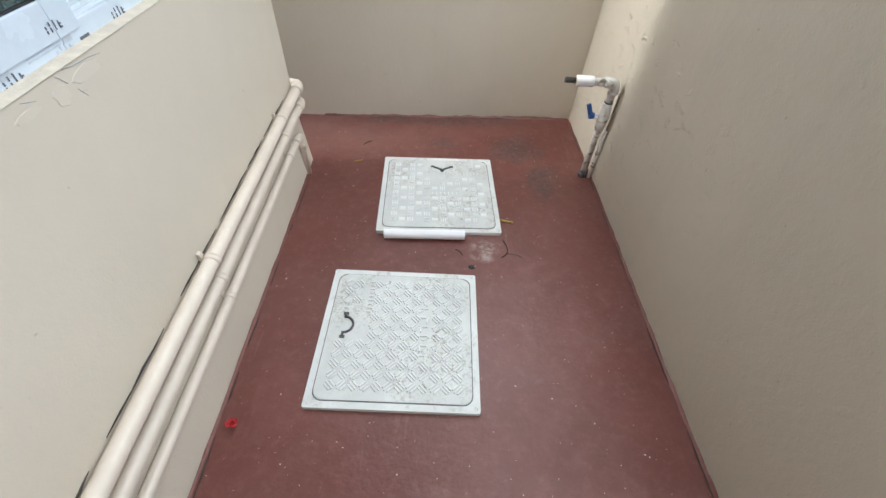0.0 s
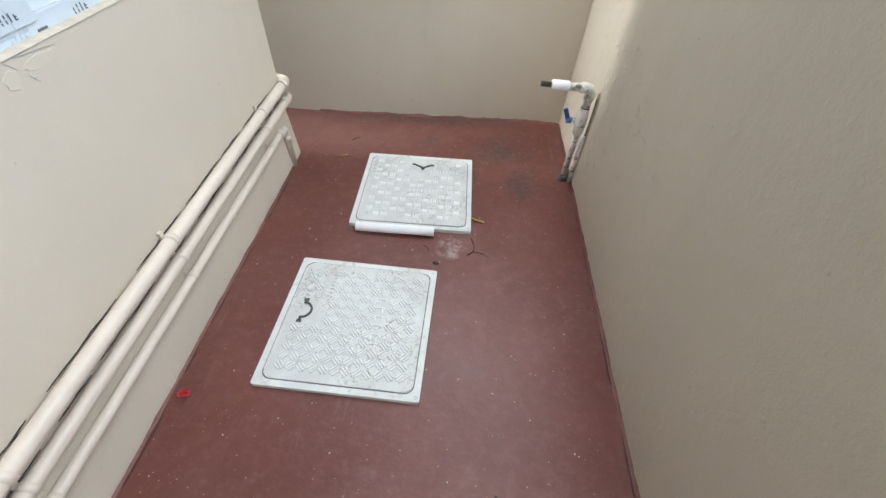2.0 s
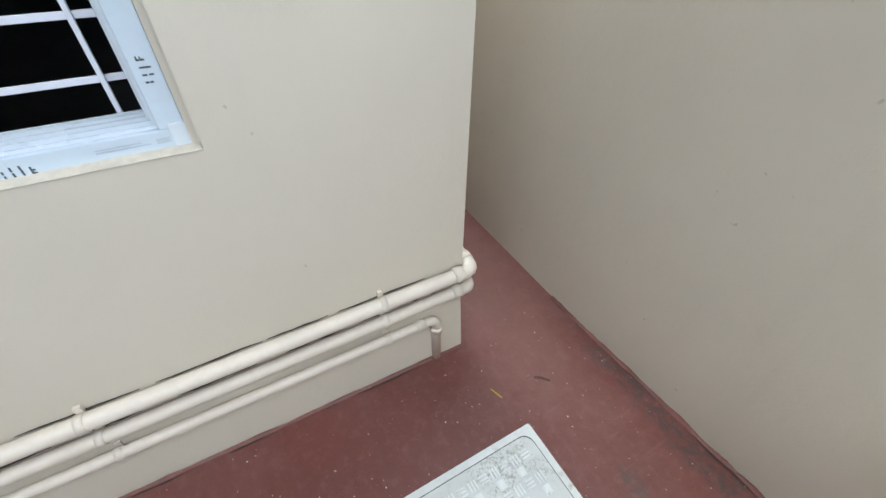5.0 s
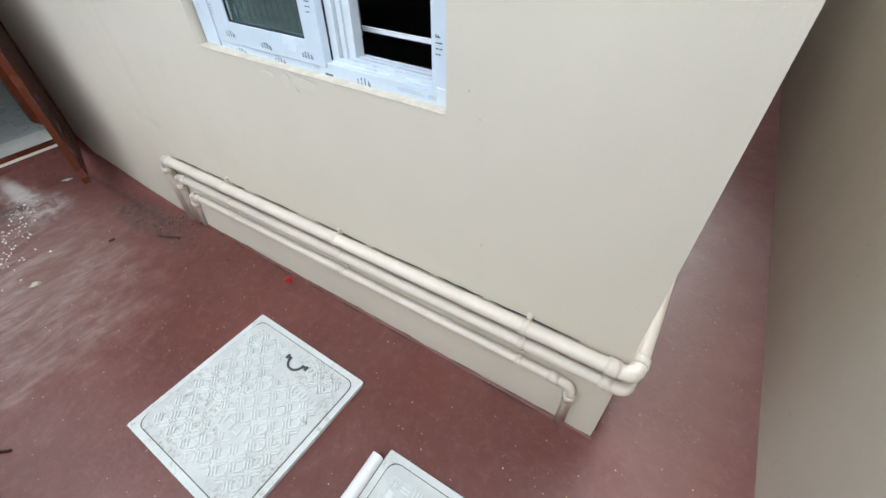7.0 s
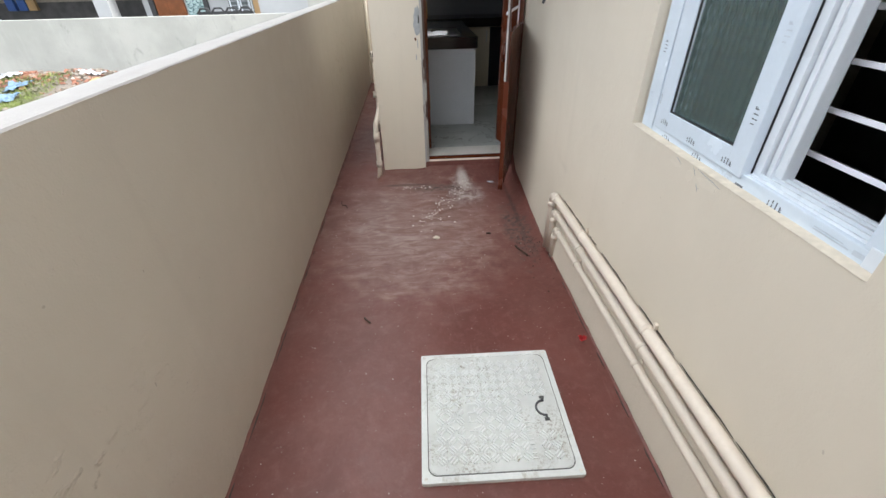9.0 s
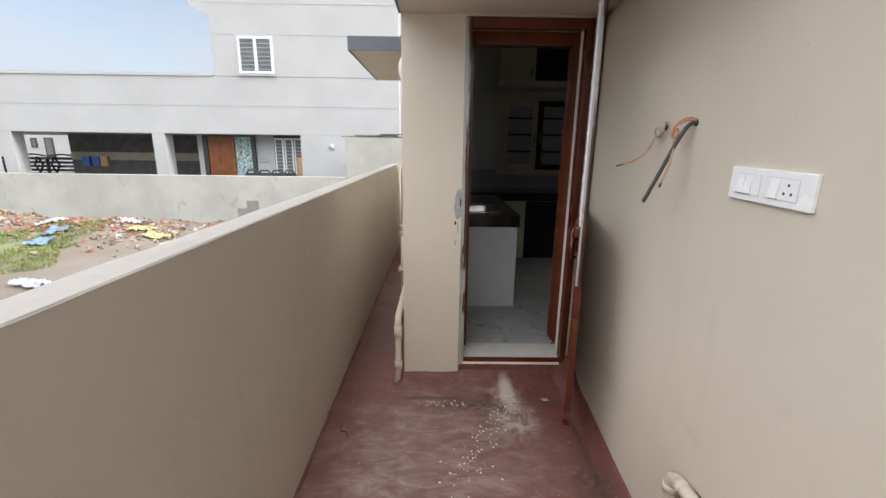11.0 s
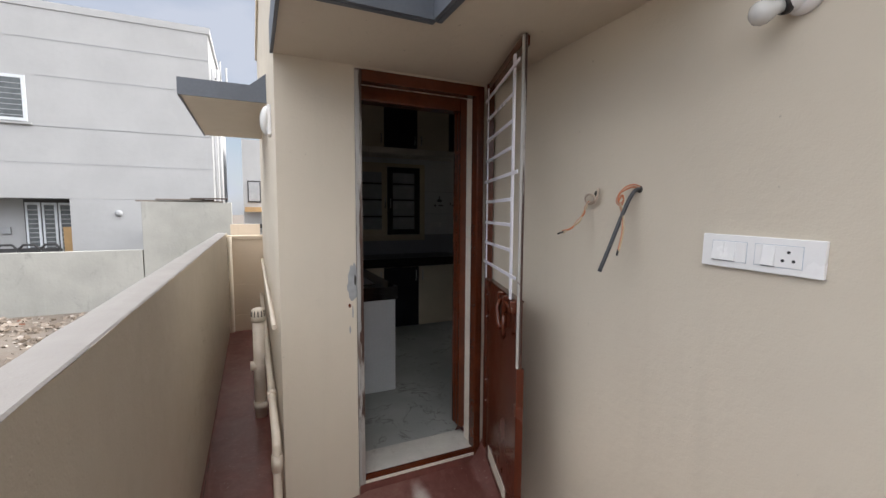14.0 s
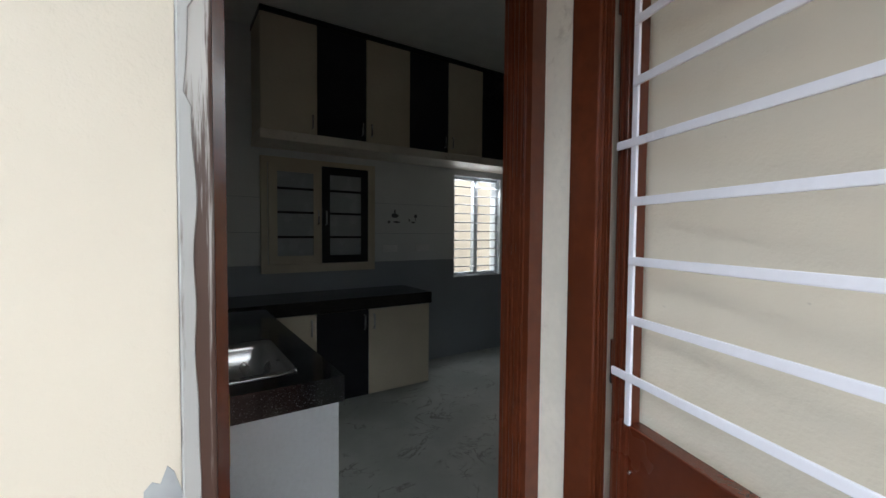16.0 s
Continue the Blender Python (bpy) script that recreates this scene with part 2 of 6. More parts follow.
def ground_soil():
    t = Tree("plot_soil")
    wide, mid, fine = t.noise(0.35, 5), t.noise(2.2, 8, 0.7), t.noise(22, 4)
    col = t.mix(t.band(wide, 0.35, 0.65), (0.115, 0.092, 0.074), (0.145, 0.125, 0.108))
    col = t.mix(t.band(mid, 0.55, 0.75, 0.0, 0.6), col, (0.14, 0.105, 0.08))
    col = t.mix(t.band(fine, 0.5, 0.75, 0.0, 0.6), col, (0.17, 0.16, 0.145))
    col = t.mix(t.math("MULTIPLY", t.near(11.6, -5.8, 3.2, 2.4, 0.3), 0.75), col, (0.10, 0.135, 0.045))
    return t.done(col, 0.9, 0.0, t.bump(t.math("ADD", mid, t.math("MULTIPLY", fine, 0.4)), 0.6, 0.04))


def cement_wall():
    t = Tree("whitewashed_cement")
    col = t.mix(t.band(t.noise(1.1, 6), 0.3, 0.7), (0.318, 0.322, 0.303), (0.392, 0.392, 0.372))
    col = t.mix(t.band(t.noise(3.2, 8, 0.75, stretch=(1, 1, 0.5), distort=0.7), 0.54, 0.72, 0.0, 0.7), col, (0.23, 0.245, 0.225))
    col = t.mix(t.band(t.noise(5, 5, 0.6, stretch=(1, 1, 0.12)), 0.58, 0.78, 0.0, 0.25), col, (0.47, 0.475, 0.46))
    col = t.mix(t.band(t.noise(12, 5, 0.7), 0.66, 0.72, 0.0, 0.5), col, (0.55, 0.56, 0.55))
    return t.done(col, 0.85, 0.0, t.bump(t.noise(18, 6), 0.4, 0.01))


def granite():
    t = Tree("black_granite")
    col = t.mix(t.band(t.noise(210, 2), 0.62, 0.74), (0.012, 0.012, 0.013), (0.16, 0.16, 0.165))
    return t.done(col, 0.12)


def worn_paint(name, c, under, at=(0.6, 0.66), rough=0.4, scale=9.0, stretch=(1, 1, 0.35)):
    t = Tree(name)
    col = t.mix(t.band(t.noise(scale, 7, 0.7, stretch=stretch, distort=0.5), *at), c, under)
    col = t.mix(t.band(t.noise(2.5, 4), 0.3, 0.75, 0.0, 0.4), col, shade(c, 0.75))
    return t.done(col, rough, 0.0, t.bump(t.noise(70, 3), 0.2, 0.001))


BEIGE = (0.60, 0.54, 0.45)
paint = wall_paint("beige_wall_paint", BEIGE)
paint_rough = wall_paint("beige_rough_wall_paint", (0.535, 0.478, 0.397), 0.45, 0.32)
paint_grubby = wall_paint("beige_block_paint", (0.56, 0.46, 0.35), 0.7)
floor_mat = oxide_floor()
red_edge = plain("red_oxide_smear", (0.165, 0.06, 0.05), 0.5, var=0.2, scale=9)
def grimy_resin():
    """White resin with brown grime packed between the treads in broad patches."""
    t = Tree("grimy_moulded_resin")
    c = (0.615, 0.63, 0.62)
    col = t.mix(t.band(t.noise(7, 5), 0.3, 0.7), shade(c, 0.9), shade(c, 1.05))
    spread = t.band(t.noise(4.2, 5, 0.6), 0.46, 0.60)
    col = t.mix(t.math("MULTIPLY", spread, t.band(t.noise(110, 4, 0.7, distort=0.5), 0.46, 0.64, 0.0, 0.6)), col, (0.17, 0.14, 0.095))
    col = t.mix(t.band(t.noise(9, 7, 0.7), 0.6, 0.75, 0.0, 0.45), col, (0.42, 0.38, 0.27))
    return t.done(col, 0.5, 0.0, t.bump(t.noise(90, 3), 0.25, 0.002))


chalk_white = plain("chalky_crumb", (0.72, 0.69, 0.65), 0.9, var=0.1, scale=30)
frp_lid = grimy_resin()
frp = plain("white_moulded_resin", (0.68, 0.70, 0.69), 0.5, var=0.09, scale=6, grain=90, relief=0.25, dirt=(0.30, 0.27, 0.20), dirt_at=(0.54, 0.76))
frp_worn = plain("scuffed_resin_tread", (0.74, 0.76, 0.755), 0.45, var=0.05, scale=7, grain=120, relief=0.15, dirt=(0.30, 0.28, 0.22), dirt_at=(0.6, 0.72))
groove_mat = plain("dark_joint", (0.10, 0.105, 0.10), 0.8, var=0.2)
iron_mat = plain("grey_cast_iron", (0.10, 0.10, 0.105), 0.5, 0.6, var=0.2)
pipe_paint = plain("cream_painted_pipe", (0.66, 0.585, 0.50), 0.38, var=0.05, scale=9, relief=0.1, dirt=(0.42, 0.36, 0.30), dirt_at=(0.66, 0.85))
pvc_white = plain("white_plastic_pipe", (0.83, 0.83, 0.86), 0.3, var=0.03)
pvc_dirty = plain("dirty_white_pipe", (0.68, 0.66, 0.62), 0.5, var=0.1, scale=14, dirt=(0.16, 0.14, 0.12), dirt_at=(0.5, 0.66))
black_plastic = plain("black_plastic", (0.02, 0.02, 0.022), 0.42, var=0.15)
blue_plastic = plain("blue_plastic", (0.035, 0.10, 0.33), 0.35, var=0.1)
red_plastic = plain("red_plastic", (0.40, 0.015, 0.02), 0.4, var=0.2, scale=30)
upvc = plain("white_window_profile", (0.66, 0.70, 0.75), 0.28, var=0.025, scale=4)
film_blue = plain("protective_film", (0.60, 0.67, 0.75), 0.22, var=0.04, scale=6)
print_mat = plain("dark_print", (0.10, 0.11, 0.13), 0.5, var=0.1)
print_pale = plain("pale_print", (0.48, 0.53, 0.60), 0.5, var=0.1)
gasket = plain("black_gasket", (0.015, 0.016, 0.018), 0.6)
pane_mat = pattern_glass()
grille_white = plain("white_enamel", (0.80, 0.79, 0.86), 0.32, var=0.03, relief=0.08)
brown_wood = plain("brown_varnished_wood", (0.10, 0.0245, 0.0102), 0.15, var=0.2, scale=5, grain=35, relief=0.12)
brown_steel = plain("brown_enamel_sheet", (0.092, 0.0215, 0.0098), 0.24, var=0.1, scale=3, relief=0.06)
worn_edge = worn_paint("chipped_door_edge", (0.42, 0.41, 0.395), (0.09, 0.05, 0.035), at=(0.56, 0.61), scale=14.0)
worn_jamb = worn_paint("chipped_jamb_edge", (0.06, 0.03, 0.022), (0.42, 0.40, 0.38), at=(0.52, 0.58), scale=16.0, stretch=(1, 1, 0.07))
worn_strip = worn_paint("bare_chipped_strip", (0.36, 0.355, 0.345), (0.13, 0.10, 0.085), at=(0.50, 0.60), scale=14.0, stretch=(1, 1, 0.2))
brass = plain("worn_brass", (0.42, 0.28, 0.11), 0.4, 0.9, var=0.15)
cream_trim = plain("cream_reveal_paint", (0.76, 0.71, 0.63), 0.55, var=0.07, scale=5, dirt=(0.42, 0.36, 0.30))
sill_marble = plain("pale_sill_stone", (0.62, 0.60, 0.56), 0.35, var=0.08, scale=7, dirt=(0.40, 0.36, 0.31))
cap_paint = wall_paint("pale_coping_paint", (0.335, 0.315, 0.30), 0.5)
marble = marble_floor()
granite_mat = granite()
end_panel = plain("pale_marble_panel", (0.52, 0.54, 0.57), 0.2, var=0.06, scale=1.5)
lam_cream = plain("cream_laminate", (0.64, 0.57, 0.45), 0.4, var=0.04, scale=3, grain=40)
lam_black = plain("black_gloss_laminate", (0.016, 0.017, 0.022), 0.18, var=0.1)
steel = plain("brushed_steel", (0.55, 0.55, 0.56), 0.28, 1.0, var=0.06, grain=140)
tile_white = plain("white_wall_tile", (0.76, 0.78, 0.79), 0.16, var=0.04, scale=1.5)
tile_grey = plain("grey_blue_wall_tile", (0.36, 0.39, 0.44), 0.16, var=0.05, scale=1.5)
room_white = plain("white_room_paint", (0.80, 0.80, 0.78), 0.7, var=0.04)
# dark base colour carries the gloom of the room behind the window
dark_room = plain("shaded_room_plaster", (0.16, 0.155, 0.15), 0.9, var=0.1)
cupboard_glass = plain("frosted_cupboard_glass", (0.40, 0.43, 0.46), 0.25, var=0.05)
fascia_grey = plain("slate_grey_paint", (0.105, 0.12, 0.148), 0.5, var=0.1, scale=4)
switch_white = plain("white_switch_plastic", (0.84, 0.84, 0.85), 0.25, var=0.02)
bulb_glass = plain("milky_bulb", (0.62, 0.62, 0.61), 0.15, var=0.02)
insulation_red = plain("orange_wire", (0.48, 0.15, 0.06), 0.4, var=0.15)
insulation_yellow = plain("yellow_wire", (0.46, 0.35, 0.22), 0.4, var=0.15)
insulation_pale = plain("pale_wire", (0.45, 0.36, 0.29), 0.45, var=0.15, dirt=(0.35, 0.25, 0.2))
conduit = plain("dark_grey_conduit", (0.045, 0.048, 0.055), 0.5, var=0.15)
mortar_grey = plain("bare_grey_plaster", (0.34, 0.35, 0.36), 0.9, var=0.15, scale=30)
patch_cement = plain("grey_mending_cement", (0.20, 0.205, 0.19), 0.9, var=0.1, scale=5)
# near-black colour stands for the shade inside holes and slots drawn flat
hole_dark = plain("dark_cavity", (0.05, 0.045, 0.04), 0.9)
chase_mat = plain("brown_chase_shade", (0.17, 0.12, 0.085), 0.9, var=0.3, scale=25)
plaster_pale = plain("fresh_plaster_lip", (0.57, 0.51, 0.42), 0.8, var=0.1, scale=20, relief=0.5, dist=0.006)
plaster_thin = wall_paint("patched_wall_paint", (0.62, 0.56, 0.47))
soil = ground_soil()
cement = cement_wall()
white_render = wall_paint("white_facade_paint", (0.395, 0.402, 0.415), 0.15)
seam_grey = plain("grey_facade_seam", (0.35, 0.365, 0.385), 0.8)
dark_clad = plain("dark_stone_cladding", (0.075, 0.07, 0.07), 0.7, var=0.3, scale=4)
beige_clad = plain("beige_cladding_band", (0.30, 0.26, 0.22), 0.7, var=0.15)
door_wood = plain("orange_brown_door", (0.20, 0.065, 0.02), 0.4, var=0.2, scale=5)
dark_frame = plain("charcoal_frame", (0.035, 0.035, 0.037), 0.5, var=0.1)
louvre_dark = plain("grey_window_glass", (0.12, 0.135, 0.145), 0.15, var=0.2, scale=8)
teal_glass = plain("etched_side_light", (0.42, 0.55, 0.56), 0.2, var=0.3, scale=9, dirt=(0.08, 0.14, 0.15), dirt_at=(0.5, 0.55))
cardboard = plain("brown_cardboard", (0.42, 0.27, 0.13), 0.8, var=0.1)
rubble_mats = [plain("rubble_%s" % n, c, 0.9, var=0.2, scale=20, relief=0.4) for n, c in (
    ("brick", (0.20, 0.088, 0.058)), ("mortar", (0.205, 0.172, 0.145)), ("plaster", (0.31, 0.28, 0.255)), ("earth", (0.12, 0.095, 0.075)))]
scrap_mats = [plain("scrap_%s" % n, c, 0.6, var=0.12, scale=15) for n, c in (
    ("white", (0.30, 0.31, 0.335)), ("yellow", (0.29, 0.245, 0.12)), ("blue", (0.11, 0.175, 0.26)), ("cream", (0.30, 0.265, 0.22)))]
grass_mat = plain("rough_grass", (0.12, 0.15, 0.035), 0.8, var=0.35, scale=3)
foil = plain("printed_foil", (0.62, 0.66, 0.72), 0.3, var=0.3, scale=60, dirt=(0.10, 0.22, 0.45), dirt_at=(0.5, 0.56))
twig_mat = plain("dry_twig", (0.06, 0.038, 0.028), 0.8, var=0.3, scale=30)
straw = plain("yellow_scrap", (0.50, 0.36, 0.07), 0.7, var=0.25, scale=40)

# ---- mesh helpers ----
def quad_box(bm, x0, x1, y0, y1, z0, z1):
    vs = [bm.verts.new((x, y, z)) for z in (z0, z1) for x, y in ((x0, y0), (x1, y0), (x1, y1), (x0, y1))]
    for f in ((3, 2, 1, 0), (4, 5, 6, 7), (0, 1, 5, 4), (1, 2, 6, 5), (2, 3, 7, 6), (3, 0, 4, 7)):
        bm.faces.new([vs[i] for i in f])
    return vs


def boxes(*dims, bevel=0.0, seg=2):
    bm = bmesh.new()
    for d in dims:
        quad_box(bm, *d)
    if bevel:
        bmesh.ops.bevel(bm, geom=bm.edges[:], offset=bevel, segments=seg, affect="EDGES", profile=0.6)
    return bm


def tube(bm, pts, r, seg=14, caps=True):
    """A round bar along a line of points; r is one radius or one for each point."""
    pts = [Vector(p) for p in pts]
    radii = r if isinstance(r, (list, tuple)) else [r] * len(pts)
    rings, side = [], None
    for i, p in enumerate(pts):
        a = (pts[i] - pts[i - 1]).normalized() if i else (pts[1] - pts[0]).normalized()
        b = (pts[i + 1] - pts[i]).normalized() if i < len(pts) - 1 else a
        way = (a + b).normalized() if (a + b).length > 1e-6 else a
        if side is None:
            side = way.orthogonal().normalized()
        side = (side - way * side.dot(way)).normalized()
        up = way.cross(side)
        stretch = 1.0 / max(0.5, way.dot(a))
        rings.append([bm.verts.new(p + (side * math.cos(k * 2 * math.pi / seg) + up * math.sin(k * 2 * math.pi / seg)) * radii[i] * (stretch if radii[i] else 1)) for k in range(seg)])
    for one, two in zip(rings, rings[1:]):
        for k in range(seg):
            bm.faces.new((one[k], one[(k + 1) % seg], two[(k + 1) % seg], two[k])).smooth = True
    if caps:
        bm.faces.new(rings[0][::-1])
        bm.faces.new(rings[-1])
    return bm


def bend(a, corner, b, r, steps=5):
    """Points of a rounded corner between two straight runs."""
    a, c, b = Vector(a), Vector(corner), Vector(b)
    p, q = c + (a - c).normalized() * r, c + (b - c).normalized() * r
    return [p.lerp(c, t).lerp(c.lerp(q, t), t) for t in [k / steps for k in range(steps + 1)]]


def slab(bm, poly, z0, z1):
    lo = [bm.verts.new((x, y, z0)) for x, y in poly]
    hi = [bm.verts.new((x, y, z1)) for x, y in poly]
    bm.faces.new(lo[::-1])
    bm.faces.new(hi)
    n = len(poly)
    for i in range(n):
        bm.faces.new((lo[i], lo[(i + 1) % n], hi[(i + 1) % n], hi[i]))
    return bm


def holed(place, u0, u1, v0, v1, w0, w1, hole):
    """A wall of thickness w0..w1 with one opening right through; place(u, v, w) gives the point."""
    bm = bmesh.new()
    a0, a1, b0, b1 = hole
    us, vs = [u0, a0, a1, u1], [v0, b0, b1, v1]
    pts = {}
    for k, w in enumerate((w0, w1)):
        for i, u in enumerate(us):
            for j, v in enumerate(vs):
                pts[i, j, k] = bm.verts.new(place(u, v, w))
    for i in range(3):
        for j in range(3):
            if (i, j) != (1, 1):
                for k in (0, 1):
                    bm.faces.new([pts[a, b, k] for a, b in ((i, j), (i + 1, j), (i + 1, j + 1), (i, j + 1))])
    for i in range(3):
        for j in (0, 3):
            bm.faces.new([pts[i, j, 0], pts[i + 1, j, 0], pts[i + 1, j, 1], pts[i, j, 1]])
            bm.faces.new([pts[j, i, 0], pts[j, i + 1, 0], pts[j, i + 1, 1], pts[j, i, 1]])
    for a, b in (((1, 1), (2, 1)), ((2, 1), (2, 2)), ((2, 2), (1, 2)), ((1, 2), (1, 1))):
        bm.faces.new([pts[(*a, 0)], pts[(*b, 0)], pts[(*b, 1)], pts[(*a, 1)]])
    bmesh.ops.recalc_face_normals(bm, faces=bm.faces[:])
    return bm


def mesh_of(name, bm, material):
    bmesh.ops.recalc_face_normals(bm, faces=bm.faces[:])
    me = bpy.data.meshes.new(name)
    bm.to_mesh(me)
    bm.free()
    me.materials.append(material)
    return me


def part(name, bm, material, parent, label=""):
    ob = new(name, mesh_of(name, bm, material))
    ob.parent = parent
    ob.matrix_parent_inverse = world_of(parent).inverted()
    return tagged(ob, label)


def world_of(ob):
    m = ob.matrix_basis.copy()
    if ob.parent:
        m = world_of(ob.parent) @ ob.matrix_parent_inverse @ m
    return m


def thing(name, at, label, category, group="", kind=""):
    ob = new(name)
    ob.empty_display_size = 0.05
    ob.matrix_basis = Matrix.Translation(at)
    return tagged(ob, label, category, group, kind)


def solid(name, bm, material, label, category, group="", kind=""):
    return tagged(new(name, mesh_of(name, bm, material)), label, category, group, kind)


def fixed(name, bm, material, label, category="wall"):
    return solid(name, bm, material, label, category, kind="structure")


# ---- yard: floor and walls ----
W, TOP = 1.56, 1.28                      # boundary wall: inner face and height
EDGE, ROOF = 3.536, 3.45                  # end of the house wall, roof level
KX, KIN, KBACK = 1.142, 0.91, -3.55      # kitchen block: outer and inner side face, back wall
PLOT = -0.68                             # level of the vacant plot


def smooth(v):
    v = max(0.0, min(1.0, v))
    return v * v * (3 - 2 * v)


def floor_height(x, y):
    h = 0.0025 * noise.noise((x * 2.2, y * 2.2, 0.3))
    if y > 3.9 or x > 1.5:
        h += 0.006 * noise.noise((x * 14, y * 14, 1.7))
    if y < 1.13:
        h += 0.13 * (1 - max(0.0, y) / 1.13) * smooth(1 - x / 0.13)
    if y < 0.24 and x < 1.2:
        h += 0.075 * max(0.0, min(1.0, (0.24 - y) / 0.22)) * smooth((1.2 - x) / 0.05) * (1.0 - 0.45 * smooth((x - 0.74) / 0.06))
    return h


xs = sorted(set([-7.0, -4.0, -2.0, -1.0, -0.5, -0.2] + [round(i * 0.026, 4) for i in range(0, 63)]))
ys = sorted(set([round(-4.0 + 0.12 * i, 4) for i in range(0, 31)] + [round(-0.3 + 0.03 * i, 4) for i in range(0, 50)] + [round(1.2 + 0.05 * i, 4) for i in range(0, 61)]))
bm = bmesh.new()
grid = {}
for i, x in enumerate(xs):
    for j, y in enumerate(ys):
        grid[i, j] = bm.verts.new((x, y, floor_height(max(0.0, x), y)))
for i in range(len(xs) - 1):
    for j in range(len(ys) - 1):
        if xs[i] < 0 and ys[j + 1] < 3.4:
            continue
        if ys[j] < -0.27 and xs[i + 1] < 1.1:
            continue
        bm.faces.new((grid[i, j], grid[i + 1, j], grid[i + 1, j + 1], grid[i, j + 1])).smooth = True
fixed("floor", bm, floor_mat, "worn red oxide cement floor with dust, soot and dark edge marks", "floor")

fixed("wall_house", holed(lambda u, v, w: (w, u - (0.006 * v if u > 3.4 else 0.0), v), 0.0, EDGE, -0.1, ROOF, -0.2, 0.0, (1.94, 2.93, 1.003, 2.146)), paint,
      "cream beige painted house wall with a window opening")
# the plaster thickens towards the floor
bm = bmesh.new()
rows = []
for i in range(119):
    y = 0.004 + i * (EDGE - 0.008) / 118
    k = 0.003 * noise.noise((y * 3, 0.0, 6.0))
    rows.append([bm.verts.new(p) for p in ((-0.05, y, 0.36), (-0.003, y, 0.36), (0.008 + k, y, 0.22), (0.028 + k, y, 0.02), (0.029 + k, y, -0.05), (-0.05, y, -0.05))])
for a, b in zip(rows, rows[1:]):
    for k in range(5):
        bm.faces.new((a[k], b[k], b[k + 1], a[k + 1]))
bm.faces.new(rows[0])
bm.faces.new(rows[-1])
bmesh.ops.recalc_face_normals(bm, faces=bm.faces[:])
fixed("wall_house_base", bm, paint, "cream beige plaster thickening at the foot of the house wall")
fixed("wall_house_end", boxes((-7.0, -0.2, EDGE - 0.2, EDGE - 0.02, -0.1, ROOF)), paint, "cream beige painted end wall of the house")
fixed("wall_kitchen_front", holed(lambda u, v, w: (u, w, v), -2.9, KX, -0.1, ROOF, -0.23, 0.0, (0.045, 0.776, 0.0, 2.265)), paint,
      "cream beige painted wall with the kitchen doorway")
fixed("wall_kitchen_side", boxes((KIN, KX, KBACK - 0.23, -0.23, -0.1, ROOF)), paint, "cream beige painted outer wall of the kitchen")
bm = boxes((W, W + 0.105, -3.95, 4.25, -1.0, TOP))
bmesh.ops.subdivide_edges(bm, edges=[e for e in bm.edges if abs(e.verts[0].co.y - e.verts[1].co.y) > 1], cuts=90, use_grid_fill=True)
for v in bm.verts:
    if v.co.z > 1:
        v.co += Vector((0.004 * noise.noise((v.co.y * 2.5, v.co.x * 9, 0)), 0, 0.006 * noise.noise((v.co.y * 3, v.co.x * 20, 4))))
fixed("wall_boundary", bm, paint_rough, "beige painted boundary wall with a pale worn top")
bm = bmesh.new()
rows = []
for i in range(120):
    y = -3.9 + i * 0.067
    e0, e1 = 0.003 * noise.noise((y * 6, 2, 0)), 0.004 * noise.noise((y * 5, 7, 0))
    rows.append([bm.verts.new(p) for p in ((W + 0.004, y, TOP - 0.004 + e0), (W - 0.001 + 0.3 * e0, y, TOP + 0.001 + e0), (W + 0.004 + 0.5 * e0, y, TOP + 0.0055), (W + 0.05, y, TOP + 0.0075 + 0.003 * noise.noise((y * 3, 0, 4))), (W + 0.101 + 2 * e1, y, TOP + 0.006))])
for a, b in zip(rows, rows[1:]):
    for k in range(4):
        bm.faces.new((a[k], b[k], b[k + 1], a[k + 1]))
fixed("trim_wall_top", bm, cap_paint, "pale weathered coat on the boundary wall top", "trim")
bm = slab(bmesh.new(), [(-7.0, 3.91), (0.0, 4.022), (1.56, 4.10), (1.62, 4.25), (-7.0, 4.25)], -1.0, 2.1)
fixed("wall_far", bm, paint, "beige painted neighbouring wall closing the yard")
# unseen upper wall, and gap end raised to roof height, added to darken the gap
fixed("wall_far_shade", slab(bmesh.new(), [(-7.0, 3.91), (-2.2, 3.987), (-2.2, 4.25), (-7.0, 4.25)], 2.1, ROOF), paint, "unseen beige upper wall added to shade the side gap")
fixed("wall_gap_end", boxes((-7.2, -7.0, 3.3, 4.3, -1.0, ROOF)), paint, "beige painted wall at the end of the side gap")

bm = boxes((KX - 0.05, W, -4.0, -3.86, -1.0, 1.2))
for k in range(6):
    z = 0.02 + k * 0.2
    quad_box(bm, KX - 0.03, W - 0.002, -3.866, -3.853 - 0.004 * (k % 2), z, z + 0.192)
fixed("wall_passage_end", bm, paint_grubby, "rough beige block wall ending the narrow passage")
fixed("wall_passage_coping", boxes((KX - 0.06, W, -4.02, -3.84, 1.203, 1.25), bevel=0.006), paint_grubby, "beige coping on the passage end wall")
fixed("trim_corner", tube(bmesh.new(), [(W - 0.03, -3.82, 0.0), (W - 0.03, -3.82, 1.24)], 0.028), paint, "beige plaster strip in the corner of the passage", "trim")


